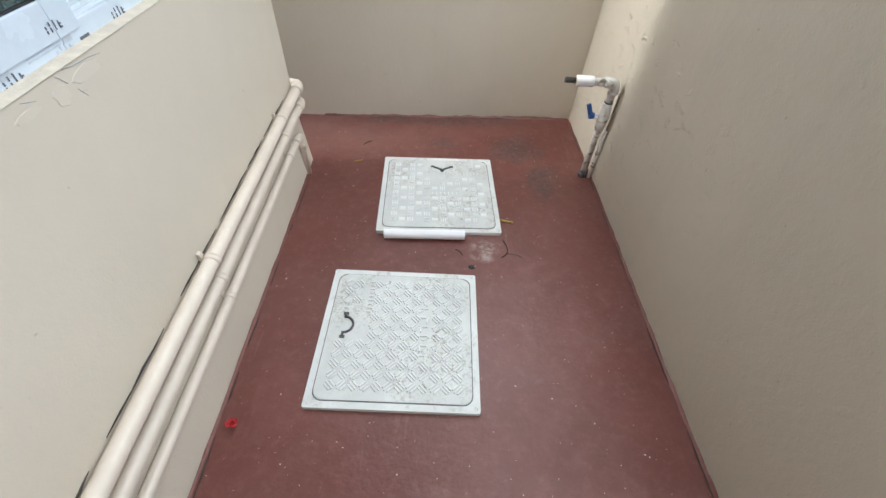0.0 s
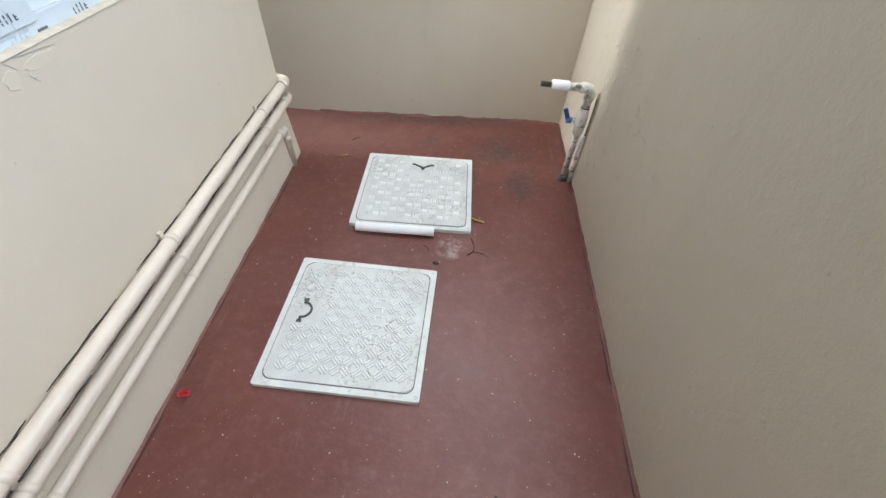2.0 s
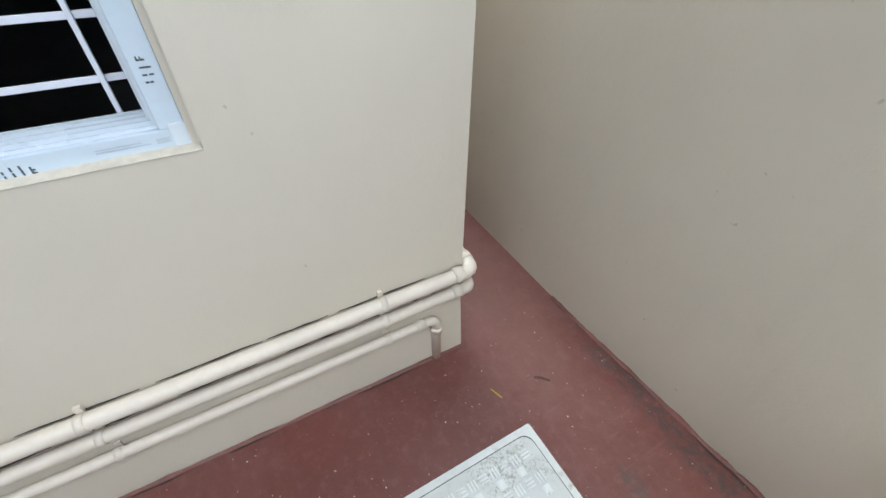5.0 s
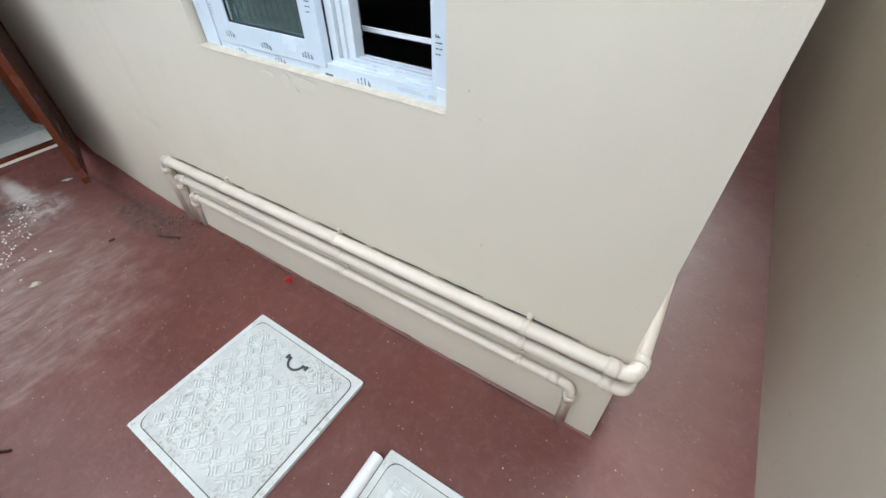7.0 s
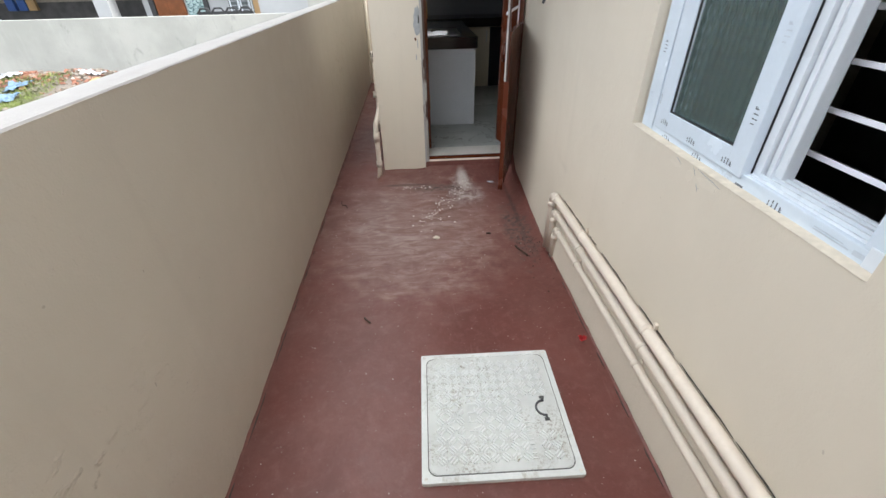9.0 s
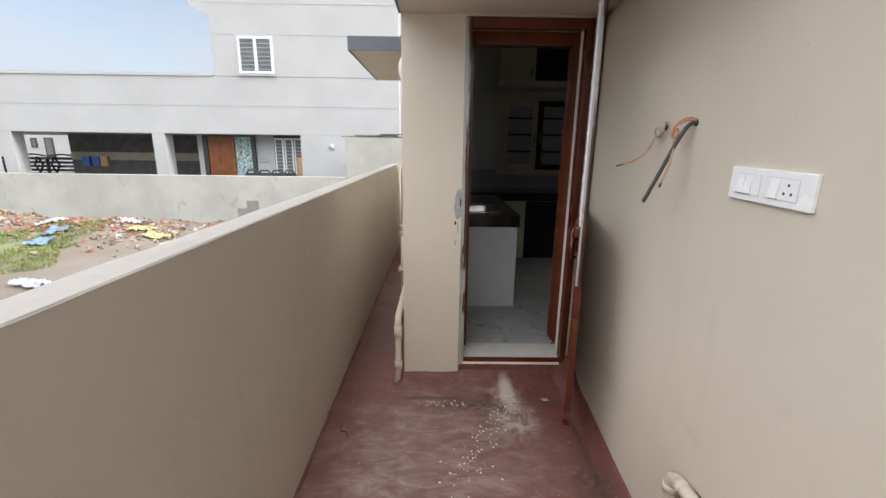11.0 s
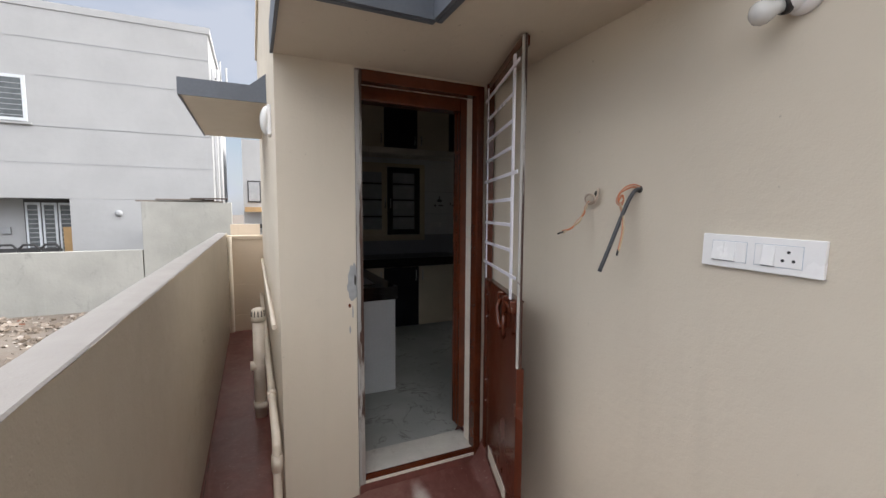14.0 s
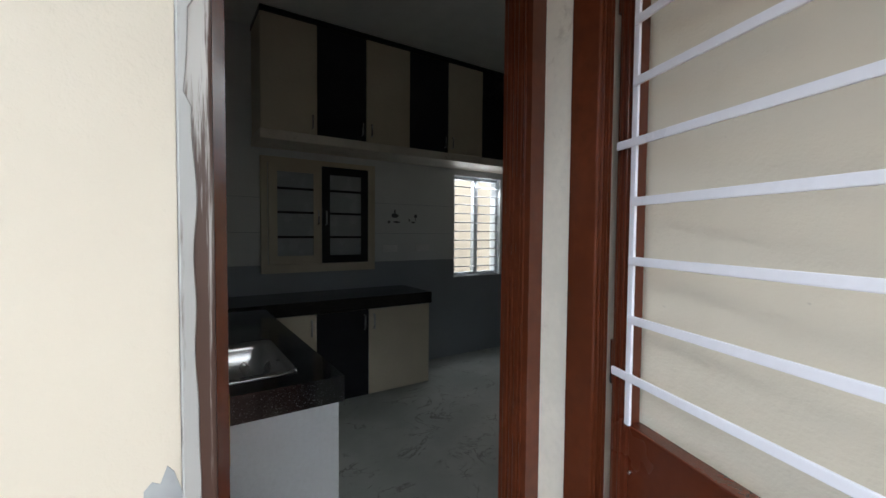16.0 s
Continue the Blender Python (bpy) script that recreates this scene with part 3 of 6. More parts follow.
def ragged(name, run, height, material, label, step=0.03, seed=0):
    """A thin uneven edge of paint where a wall meets the floor; run: two points and the way it faces."""
    (xa, ya), (xb, yb), (nx, ny) = run
    length = math.hypot(xb - xa, yb - ya)
    n = int(length / step)
    bm = bmesh.new()
    rows = []
    for i in range(n + 1):
        t = i / n
        x, y = xa + (xb - xa) * t, ya + (yb - ya) * t
        base = floor_height(max(0, x), y) - 0.004
        h = height * (0.6 + 0.9 * abs(noise.noise((x * 9 + seed, y * 9, 2.0))) + 0.6 * abs(noise.noise((x * 40, y * 40 + seed, 5.0))))
        d = 0.004 + 0.004 * abs(noise.noise((x * 30, y * 30, seed)))
        rows.append([bm.verts.new((x + nx * dd, y + ny * dd, base + hh)) for dd, hh in ((0.012 + d, 0.0), (d, h * 0.6), (0.0, h))])
    for a, b in zip(rows, rows[1:]):
        for k in range(2):
            bm.faces.new((a[k], b[k], b[k + 1], a[k + 1]))
    return fixed(name, bm, material, label, "trim")


ragged("trim_red_edge_boundary", ((W - 0.001, 4.05), (W - 0.001, -3.8), (-1, 0)), 0.012, red_edge, "uneven red paint edge along the boundary wall", seed=1)
ragged("trim_red_edge_house", ((0.029, EDGE), (0.029, 0.02), (1, 0)), 0.012, red_edge, "uneven red paint edge along the house wall", seed=2)
ragged("trim_red_edge_far", ((0.0, 4.021), (1.55, 4.099), (0, -1)), 0.016, red_edge, "uneven red paint edge along the far wall", seed=3)
ragged("trim_red_edge_end", ((-3.0, EDGE + 0.001), (0.0, EDGE + 0.001), (0, 1)), 0.012, red_edge, "uneven red paint edge along the house end", seed=4)
ragged("trim_red_edge_pier", ((0.78, 0.001), (1.142, 0.001), (0, 1)), 0.012, red_edge, "uneven red paint edge below the kitchen wall", seed=5)



def foot_line(name, run, label, seed):
    """A broken dark hairline along the foot of a wall."""
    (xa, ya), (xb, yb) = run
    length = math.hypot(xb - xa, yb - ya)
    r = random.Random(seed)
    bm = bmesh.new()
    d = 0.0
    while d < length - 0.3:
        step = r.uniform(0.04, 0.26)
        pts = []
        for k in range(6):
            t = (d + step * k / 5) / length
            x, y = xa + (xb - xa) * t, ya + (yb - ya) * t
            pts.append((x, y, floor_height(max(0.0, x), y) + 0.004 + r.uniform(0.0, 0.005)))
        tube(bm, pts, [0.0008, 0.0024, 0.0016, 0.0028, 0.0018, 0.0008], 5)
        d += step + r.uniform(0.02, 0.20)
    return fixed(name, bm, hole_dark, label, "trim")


foot_line("trim_foot_line_house", ((0.046, 1.35), (0.046, EDGE)), "broken dark hairline along the house wall foot", 71)
foot_line("trim_foot_line_boundary", ((W - 0.016, -1.0), (W - 0.016, 4.03)), "broken dark hairline along the boundary wall foot", 72)
foot_line("trim_foot_line_far", ((0.0, 4.004), (1.55, 4.082)), "broken dark hairline along the far wall foot", 73)

# rooms behind the openings
fixed("roof", boxes((-7.0, KX + 0.02, KBACK - 0.25, EDGE + 0.02, ROOF, ROOF + 0.14)), paint, "flat concrete roof slab of the house", "roof")
fixed("wall_room", boxes((-3.1, -2.9, KBACK - 0.2, EDGE - 0.2, -1.0, ROOF)), dark_room, "plaster wall inside the house, coloured dark to look unlit")
fixed("floor_room", boxes((-2.9, -0.2, 0.0, EDGE - 0.2, -0.1, 0.05)), dark_room, "plain room floor, coloured dark to look unlit", "floor")
fixed("floor_kitchen", boxes((-2.9, KIN, KBACK, -0.2, -0.1, 0.075)), marble, "pale marble kitchen floor with dark veins", "floor")
fixed("ceiling", boxes((-2.9, KIN, KBACK, -0.23, 3.37, ROOF)), room_white, "white painted kitchen ceiling", "ceiling")
fixed("wall_kitchen_back", holed(lambda u, v, w: (u, w, v), -2.9, KIN, -1.0, ROOF, KBACK - 0.2, KBACK, (-2.78, -2.06, 1.03, 2.24)), tile_white,
      "white tiled kitchen wall with a window opening")
fixed("wall_kitchen_left", boxes((KIN - 0.008, KIN, KBACK, -0.23, 0.075, 3.37)), tile_white, "white tiled kitchen side wall")
fixed("wall_kitchen_dado", boxes((-2.9, KIN - 0.01, KBACK, KBACK + 0.008, 0.075, 1.02), (-2.05, KIN - 0.01, KBACK, KBACK + 0.0078, 1.02, 1.24)), tile_grey,
      "grey blue tiled band behind the worktop")
for z in (1.54, 1.86):
    fixed("trim_tile_joint", boxes((-2.05, KIN - 0.01, KBACK, KBACK + 0.0015, z, z + 0.003)), tile_grey, "thin grey joint between wall tiles", "trim")
fixed("wall_rear_neighbour", boxes((-6.0, 1.0, -5.1, -4.9, PLOT, 3.6)), paint, "sunlit beige wall behind the kitchen window")

# sunshades
shade_door = thing("sunshade", (0.6, 0.3, 2.276), "beige concrete sunshade slab with slate grey edges above the kitchen door", "sunshade", kind="structure")
part("slab", slab(bmesh.new(), [(0.0, 0.0), (KX, 0.0), (KX, 0.6), (0.6, 0.6), (0.6, 1.35), (0.0, 1.35)], 2.276, 2.39), paint, shade_door)
part("edge_band", boxes((0.602, KX + 0.014, 0.6, 0.614, 2.272, 2.40)), fascia_grey, shade_door, "slate grey painted front edge")
part("edge_band", boxes((0.6, 0.614, 0.616, 1.362, 2.272, 2.40)), fascia_grey, shade_door, "slate grey painted front edge")
part("edge_band", boxes((KX, KX + 0.014, 0.0, 0.598, 2.272, 2.40)), fascia_grey, shade_door, "slate grey painted side edge")
part("under_band", boxes((0.602, KX + 0.012, 0.576, 0.598, 2.270, 2.2755)), fascia_grey, shade_door, "grey paint line under the front edge")
part("under_band", boxes((0.576, 0.598, 0.60, 1.348, 2.270, 2.2755)), fascia_grey, shade_door, "grey paint line under the front edge")
shade_side = thing("sunshade", (1.4, -1.7, 2.276), "beige sunshade with a slate grey edge on the kitchen side wall", "sunshade", kind="structure")
part("slab", boxes((KX, 1.63, -2.48, -0.96, 2.276, 2.37)), paint, shade_side)
part("edge_band", boxes((KX, 1.644, -0.96, -0.946, 2.272, 2.376)), fascia_grey, shade_side, "slate grey painted front edge")
part("edge_band", boxes((1.63, 1.644, -2.48, -0.962, 2.272, 2.376)), fascia_grey, shade_side, "slate grey painted long edge")
bm = bmesh.new()
lo = [bm.verts.new(p) for p in ((KX, -0.95, 2.376), (KX + 0.10, -0.95, 2.376), (KX, -0.95, 2.46), (KX, -2.48, 2.376), (KX + 0.10, -2.48, 2.376), (KX, -2.48, 2.46))]
for f in ((0, 1, 2), (3, 5, 4), (0, 3, 4, 1), (1, 4, 5, 2), (2, 5, 3, 0)):
    bm.faces.new([lo[i] for i in f])
part("fillet", bm, fascia_grey, shade_side, "sloped grey mortar fillet against the wall")

# ---- window on the house wall ----
win = thing("window_1", (-0.1, 2.45, 0.985), "white sliding window with printed protective film, patterned glass and white bars", "window", kind="structure")
WY0, WY1, WZ0, WZ1 = 1.99, 2.897, 0.99, 2.148
FX = -0.055                                # outer face of the frame
fr = 0.045
for name, d in (("frame_rail", (FX - 0.09, FX, WY0, WY1, WZ0, WZ0 + fr)), ("frame_rail", (FX - 0.09, FX, WY0, WY1, WZ1 - fr, WZ1)),
                ("frame_stile", (FX - 0.09, FX, WY0, WY0 + fr, WZ0 + fr, WZ1 - fr)), ("frame_stile", (FX - 0.09, FX, WY1 - fr, WY1, WZ0 + fr, WZ1 - fr))):
    part(name, boxes(d, bevel=0.003), film_blue, win)
part("track", boxes((FX - 0.052, FX - 0.044, WY0 + fr, WY1 - fr, WZ0 + fr - 0.001, WZ0 + fr + 0.012), (FX - 0.086, FX - 0.08, WY0 + fr, WY1 - fr, WZ0 + fr - 0.001, WZ0 + fr + 0.012)),
     upvc, win, "white sliding track")


def sash(x0, x1, y0, y1, z0, z1, wide, name, film):
    s = part(name, boxes((x0, x1, y0, y0 + wide, z0, z1), (x0, x1, y1 - wide, y1, z0, z1), bevel=0.003), film, win, "white sash with printed film")
    part("sash_rail", boxes((x0 + 0.001, x1 - 0.001, y0 + wide - 0.002, y1 - wide + 0.002, z0, z0 + wide), bevel=0.003), film, s)
    part("sash_rail", boxes((x0 + 0.001, x1 - 0.001, y0 + wide - 0.002, y1 - wide + 0.002, z1 - wide, z1), bevel=0.003), film, s)
    part("gasket", boxes((x1 - 0.010, x1 - 0.004, y0 + wide - 0.001, y0 + wide + 0.004, z0 + wide, z1 - wide), (x1 - 0.010, x1 - 0.004, y1 - wide - 0.004, y1 - wide + 0.001, z0 + wide, z1 - wide),
                        (x1 - 0.010, x1 - 0.004, y0 + wide, y1 - wide, z0 + wide - 0.001, z0 + wide + 0.004)), gasket, s)
    return s


outer = sash(FX - 0.022, FX + 0.006, 2.012, 2.487, 1.022, 2.126, 0.066, "sash", film_blue)
pane = part("pane", boxes((FX - 0.018, FX - 0.012, 2.076, 2.424, 1.086, 2.062)), pane_mat, outer, "patterned grey green glass")
inner = sash(FX - 0.082, FX - 0.046, 2.07, 2.560, 1.03, 2.12, 0.052, "inner_sash", upvc)
pane = part("pane", boxes((FX - 0.066, FX - 0.06, 2.120, 2.510, 1.080, 2.07)), pane_mat, inner, "patterned grey green glass")
# dark strip fills the narrow gap between the sashes
part("sash_gap_strip", boxes((FX - 0.026, FX - 0.0235, 2.478, 2.4885, 1.03, 2.12)), gasket, win, "dark strip in the gap between the sashes")
part("interlock", boxes((FX - 0.045, FX - 0.027, 2.470, 2.513, 1.032, 2.118), (FX - 0.045, FX - 0.038, 2.518, 2.534, 1.032, 2.118), bevel=0.0015), upvc, win, "grooved white interlock strip")
for z0, z1, d in ((0.0, 0.006, 0.012), (0.0, 0.010, 0.028), (0.0, 0.014, 0.062)):
    part("track_rib", boxes((FX - d - 0.004, FX - d, 2.50, WY1 - fr, WZ0 + fr - 0.001 + z0, WZ0 + fr + z1)), upvc, win)
for d, e in ((0.014, 0.008), (0.036, 0.016)):
    part("stile_rib", boxes((FX - d - 0.012, FX - d, WY1 - fr - e, WY1 - fr + 0.001, WZ0 + fr, WZ1 - fr), bevel=0.001), upvc, win)
GX = FX - 0.12
for k in range(10):
    z = 1.094 + k * 0.108
    part("bar", boxes((GX - 0.012, GX - 0.004, 2.0, 2.92, z, z + 0.013), bevel=0.002), grille_white, win)
for y in (2.78, 2.45, 2.12):
    part("upright_bar", boxes((GX - 0.004, GX + 0.006, y, y + 0.010, 1.0, 2.14), bevel=0.002), grille_white, win)


def print_mark(parent, face, u, v, size, upright=False, mat=None, seed=1):
    """A block of unreadable print: short bars side by side, a dash row below."""
    rng = random.Random(seed)
    bm = bmesh.new()
    s = size
    for k in range(4):
        h = s * (0.9 if k in (1, 2) else 0.65)
        a, b = k * s * 0.62, k * s * 0.62 + s * 0.15
        rects = [(a, b, 0.0, h * 0.42), (a, b, h * 0.58, h)] if k != 2 else [(a, b, 0.0, h)]
        if k == 3:
            rects += [(a, b + s * 0.22, 0.0, s * 0.13), (a, b + s * 0.2, s * 0.3, s * 0.42)]
        for a0, a1, b0, b1 in rects:
            if upright:
                a0, a1, b0, b1 = b0, b1, a0, a1
            quad_box(bm, face, face + 0.0008, u + a0, u + a1, v + b0, v + b1)
    return part("film_print", bm, mat or print_mat, parent)


for k, (u, v) in enumerate(((2.07, 0.994), (2.26, 0.996), (2.60, 1.000), (2.40, 0.993))):
    print_mark(win, FX + 0.0006, u, v, 0.021, mat=print_mat if k != 3 else print_pale)
for u in (2.16, 2.33, 2.74):
    part("film_line", boxes((FX + 0.0005, FX + 0.0012, u, u + 0.09, 1.012, 1.0145), (FX + 0.0005, FX + 0.0012, u, u + 0.075, 1.018, 1.020)), print_pale, win)
    part("film_box", boxes((FX + 0.0005, FX + 0.0012, u + 0.1, u + 0.125, 1.010, 1.021)), print_pale, win)
part("film_tag", boxes((FX + 0.0005, FX + 0.0012, 2.475, 2.505, 0.995, 1.006)), print_mat, win)
for k, (u, v) in enumerate(((2.05, 1.045), (2.22, 1.035), (2.40, 1.038))):
    print_mark(outer, FX + 0.0066, u, v, 0.019, seed=k)
for k in range(5):
    print_mark(outer, FX + 0.0066, 2.452, 1.16 + k * 0.19, 0.020, upright=True, mat=print_mat if k % 2 == 0 else print_pale)
    print_mark(win, FX + 0.0006, 2.004 if k % 2 else 2.0, 1.10 + k * 0.2, 0.013, upright=True, mat=print_pale if k % 2 else print_mat)
    print_mark(win, FX + 0.0006, 2.866, 1.12 + k * 0.2, 0.020, upright=True, mat=print_mat)
part("film_fold", boxes((FX - 0.002, FX + 0.004, 2.868, 2.898, 1.0, 1.045), bevel=0.002), upvc, win, "crumpled film at the frame corner")
# the frame sits close behind the wall face
for ob in win.children_recursive:
    for v in ob.data.vertices:
        v.co = (v.co.x + 0.025, 3.49 + (v.co.y - 3.49) * 0.972, 1.5 + (v.co.z - 1.5) * 0.9905)
part("plaster_fill", boxes((-0.09, -0.026, 2.9145, 2.9298, 1.004, 2.145)), plaster_thin, win, "rough plaster filling beside the frame")
part("frame_stile", boxes((-0.09, -0.0295, 1.953, 2.026, 1.006, 2.143), bevel=0.002), film_blue, win)
for k in range(6):
    print_mark(win, -0.0290, 1.972 + 0.012 * (k % 2), 1.09 + k * 0.17, 0.017, upright=True, mat=print_mat if k % 2 else print_pale, seed=k)
# uneven plaster lip below the frame and in its corners
bm = bmesh.new()
rows = []
for i in range(64):
    y = 1.942 + i * 0.01566
    drop = 0.002 + 0.006 * abs(noise.noise((y * 6, 1.0, 0))) + 0.003 * abs(noise.noise((y * 25, 4.0, 0)))
    out = 0.001 + 0.002 * abs(noise.noise((y * 12, 9.0, 0)))
    rows.append([bm.verts.new((x, y, z)) for x, z in ((-0.05, 1.0065), (0.001 + out, 1.003), (0.001 + out * 0.7, 1.003 - drop * 0.7), (0.0, 1.003 - drop))])
for a, b in zip(rows, rows[1:]):
    for k in range(3):
        bm.faces.new((a[k], b[k], b[k + 1], a[k + 1])).smooth = True
part("plaster_lip", bm, plaster_pale, win, "rough plaster lip below the window")
part("sash_groove", boxes((FX - 0.0459, FX - 0.0452, 2.535, 2.538, 1.04, 2.11)), print_pale, inner)

cracks = thing("plaster_crack", (0.0, 2.42, 0.98), "cracked and flaking plaster below the window", "wall damage", kind="structure")
for k, line in enumerate((((2.385, 0.999), (2.405, 0.997), (2.434, 0.991), (2.46, 0.991), (2.496, 0.985)), ((2.36, 0.997), (2.37, 0.989), (2.38, 0.976)),
                          ((2.395, 0.958), (2.402, 0.946), (2.409, 0.935)), ((2.40, 0.95), (2.412, 0.946)), ((2.27, 0.993), (2.285, 0.987), (2.30, 0.984)))):
    pts = [(0.0008, y + 0.004 * noise.noise((i * 3.1, k, 0)), z + 0.004 * noise.noise((i * 2.3, k, 5))) for i, (y, z) in enumerate(line)]
    part("crack", tube(bmesh.new(), pts, [0.0004] + [0.0009] * (len(pts) - 2) + [0.0004], 5), mortar_grey, cracks)
for k, (cy, cz, ry, rz) in enumerate(((2.44, 0.973, 0.045, 0.013), (2.355, 0.965, 0.022, 0.018), (2.27, 0.972, 0.03, 0.008))):
    r = random.Random(40 + k)
    bm = bmesh.new()
    ring = [(cy + ry * math.cos(a) * r.uniform(0.75, 1.1), cz + rz * math.sin(a) * r.uniform(0.75, 1.1)) for a in [i * 2 * math.pi / 20 for i in range(20)]]
    front = [bm.verts.new((0.0014, y, z)) for y, z in ring]
    back = [bm.verts.new((0.0002, cy + (y - cy) * 1.06, cz + (z - cz) * 1.06)) for y, z in ring]
    bm.faces.new(front)
    for i in range(20):
        bm.faces.new((back[i], back[(i + 1) % 20], front[(i + 1) % 20], front[i]))
    part("flake", bm, plaster_thin, cracks)

# ---- kitchen doorway ----
frame_ob = thing("door_frame", (0.41, 0.0, 0.0), "dark brown varnished kitchen door frame with chipped edges", "door frame", kind="structure")
part("jamb", boxes((0.046, 0.088, -0.055, 0.012, 0.10, 2.262), bevel=0.004), brown_wood, frame_ob)
part("jamb", boxes((0.742, 0.775, -0.055, 0.012, 0.10, 2.262), bevel=0.004), worn_jamb, frame_ob, "chipped brown jamb")
bm = bmesh.new()
rows = []
for k in range(150):
    z = 0.104 + k * 0.0144
    n1 = noise.noise((z * 2.3, 0.0, 3.0))
    e = 0.758 + 0.010 * n1 + 0.006 * noise.noise((z * 11, 4.0, 0.0)) + (0.008 if noise.noise((z * 6, 9.0, 1.0)) > 0.32 else 0.0)
    rows.append([bm.verts.new((x, y, z)) for x, y in ((min(0.7725, max(0.745, e)), 0.0122), (min(0.773, max(0.7465, e + 0.001)), 0.0138), (0.7735, 0.0138), (0.7755, 0.0115))])
for a, b in zip(rows, rows[1:]):
    for k in range(3):
        bm.faces.new((a[k], b[k], b[k + 1], a[k + 1]))
part("bare_strip", bm, worn_strip, frame_ob, "grey white strip where the varnish has chipped away")
part("head", boxes((0.089, 0.741, -0.055, 0.012, 2.205, 2.262), bevel=0.004), brown_wood, frame_ob)
for x0, x1 in ((0.05, 0.0525), (0.058, 0.062), (0.068, 0.0705), (0.076, 0.080)):
    part("bead", boxes((x0, x1, 0.012, 0.018, 0.12, 2.25), bevel=0.0015), brown_wood, frame_ob)
part("reveal", boxes((0.046, 0.078, -0.135, -0.056, 0.15, 2.262)), cream_trim, frame_ob, "cream painted reveal")
part("reveal", boxes((0.748, 0.775, -0.135, -0.056, 0.15, 2.262)), cream_trim, frame_ob, "cream painted reveal")
part("reveal", boxes((0.079, 0.747, -0.135, -0.056, 2.225, 2.262)), cream_trim, frame_ob, "cream painted reveal")


def rounded_post(x0, x1, y0, y1, z0, z1):
    bm = boxes((x0, x1, y0, y1, z0, z1))
    bmesh.ops.bevel(bm, geom=[e for e in bm.edges if all(abs(v.co.z - z0) < 1e-5 for v in e.verts)], offset=0.022, segments=4, affect="EDGES")
    return bm


part("inner_jamb", rounded_post(0.046, 0.118, -0.228, -0.136, 0.205, 2.262), brown_wood, frame_ob)
part("inner_jamb", rounded_post(0.715, 0.775, -0.228, -0.136, 0.155, 2.262), brown_wood, frame_ob)
part("inner_head", boxes((0.119, 0.714, -0.228, -0.136, 2.15, 2.262), bevel=0.006), brown_wood, frame_ob)
for y0, y1 in ((-0.212, -0.200), (-0.190, -0.186), (-0.176, -0.164), (-0.156, -0.152)):
    part("bead", boxes((0.1175, 0.1225, y0, y1, 0.23, 2.15), bevel=0.0018), brown_wood, frame_ob)
for z in (0.52, 1.2, 2.02):
    part("strike_plate", boxes((0.711, 0.7148, -0.205, -0.165, z, z + 0.11), bevel=0.001), brass, frame_ob, "worn brass plate")
sill = thing("door_sill", (0.41, -0.1, 0.0), "pale stone door sill above a red step", "door sill", kind="structure")
part("sill_stone", boxes((0.05, 0.772, -0.225, -0.012, 0.076, 0.152), bevel=0.003), sill_marble, sill)
part("sill_strip", boxes((0.05, 0.772, -0.010, 0.008, 0.128, 0.156), bevel=0.002), brown_wood, sill, "dark brown strip")
part("sill_riser", boxes((0.05, 0.772, -0.010, 0.014, 0.04, 0.112), bevel=0.002), red_edge, sill, "red painted riser")
part("sill_line", boxes((0.05, 0.772, -0.010, 0.011, 0.1125, 0.1275)), cream_trim, sill, "cream paint line")

# broken plaster beside the frame
patch = thing("plaster_damage", (0.80, 0.0, 1.1), "bare grey patch of broken plaster beside the door frame", "wall damage", kind="structure")


def blot(cx, cz, rx, rz, lift, seed, n=18):
    r = random.Random(seed)
    bm = bmesh.new()
    ring = [(cx + rx * math.cos(a) * r.uniform(0.7, 1.05), cz + rz * math.sin(a) * r.uniform(0.8, 1.05)) for a in [i * 2 * math.pi / n for i in range(n)]]
    front = [bm.verts.new((x, lift, z)) for x, z in ring]
    back = [bm.verts.new((x, 0.0002, z)) for x, z in ring]
    bm.faces.new(front)
    for i in range(n):
        bm.faces.new((back[i], back[(i + 1) % n], front[(i + 1) % n], front[i]))
    return bm


part("bare_plaster", blot(0.792, 1.205, 0.034, 0.10, 0.0012, 3, 30), mortar_grey, patch)
part("hole", blot(0.7835, 1.215, 0.006, 0.032, 0.002, 4), hole_dark, patch)
part("chip", blot(0.812, 1.085, 0.008, 0.012, 0.0012, 5), brown_wood, patch)
part("chip", blot(0.797, 1.05, 0.004, 0.035, 0.0012, 6), mortar_grey, patch)
part("chip", blot(0.812, 0.96, 0.005, 0.022, 0.0012, 7), mortar_grey, patch)

# ---- open grille door ----
U = Vector((0.3226, 0.9465, 0.0))
NRM = Vector((0.9465, -0.3226, 0.0))
ORIGIN = Vector((0.0505, 0.0665, 0.0))
leaf_m = Matrix(((U.x, -NRM.x, 0, ORIGIN.x), (U.y, -NRM.y, 0, ORIGIN.y), (0, 0, 1, 0), (0, 0, 0, 1)))


def on_leaf(bm):
    bmesh.ops.transform(bm, matrix=leaf_m, verts=bm.verts[:])
    return bm


def leaf_box(s0, s1, d0, d1, z0, z1, bevel=0.002):
    """s runs from the hinge to the free edge, d is the depth behind the grille face."""
    return on_leaf(boxes((s0, s1, d0, d1, z0, z1), bevel=bevel))


S0, S1, LZ0, LZ1, PZ = -0.055, 0.636, 0.13, 2.270, 1.183
leaf = thing("door_1", (0.05, 0.066, 0.12), "open brown steel kitchen door with a white barred upper half", "door", kind="structure")
part("hinge_stile", leaf_box(S0, S0 + 0.045, 0.004, 0.036, LZ0, LZ1), brown_steel, leaf)
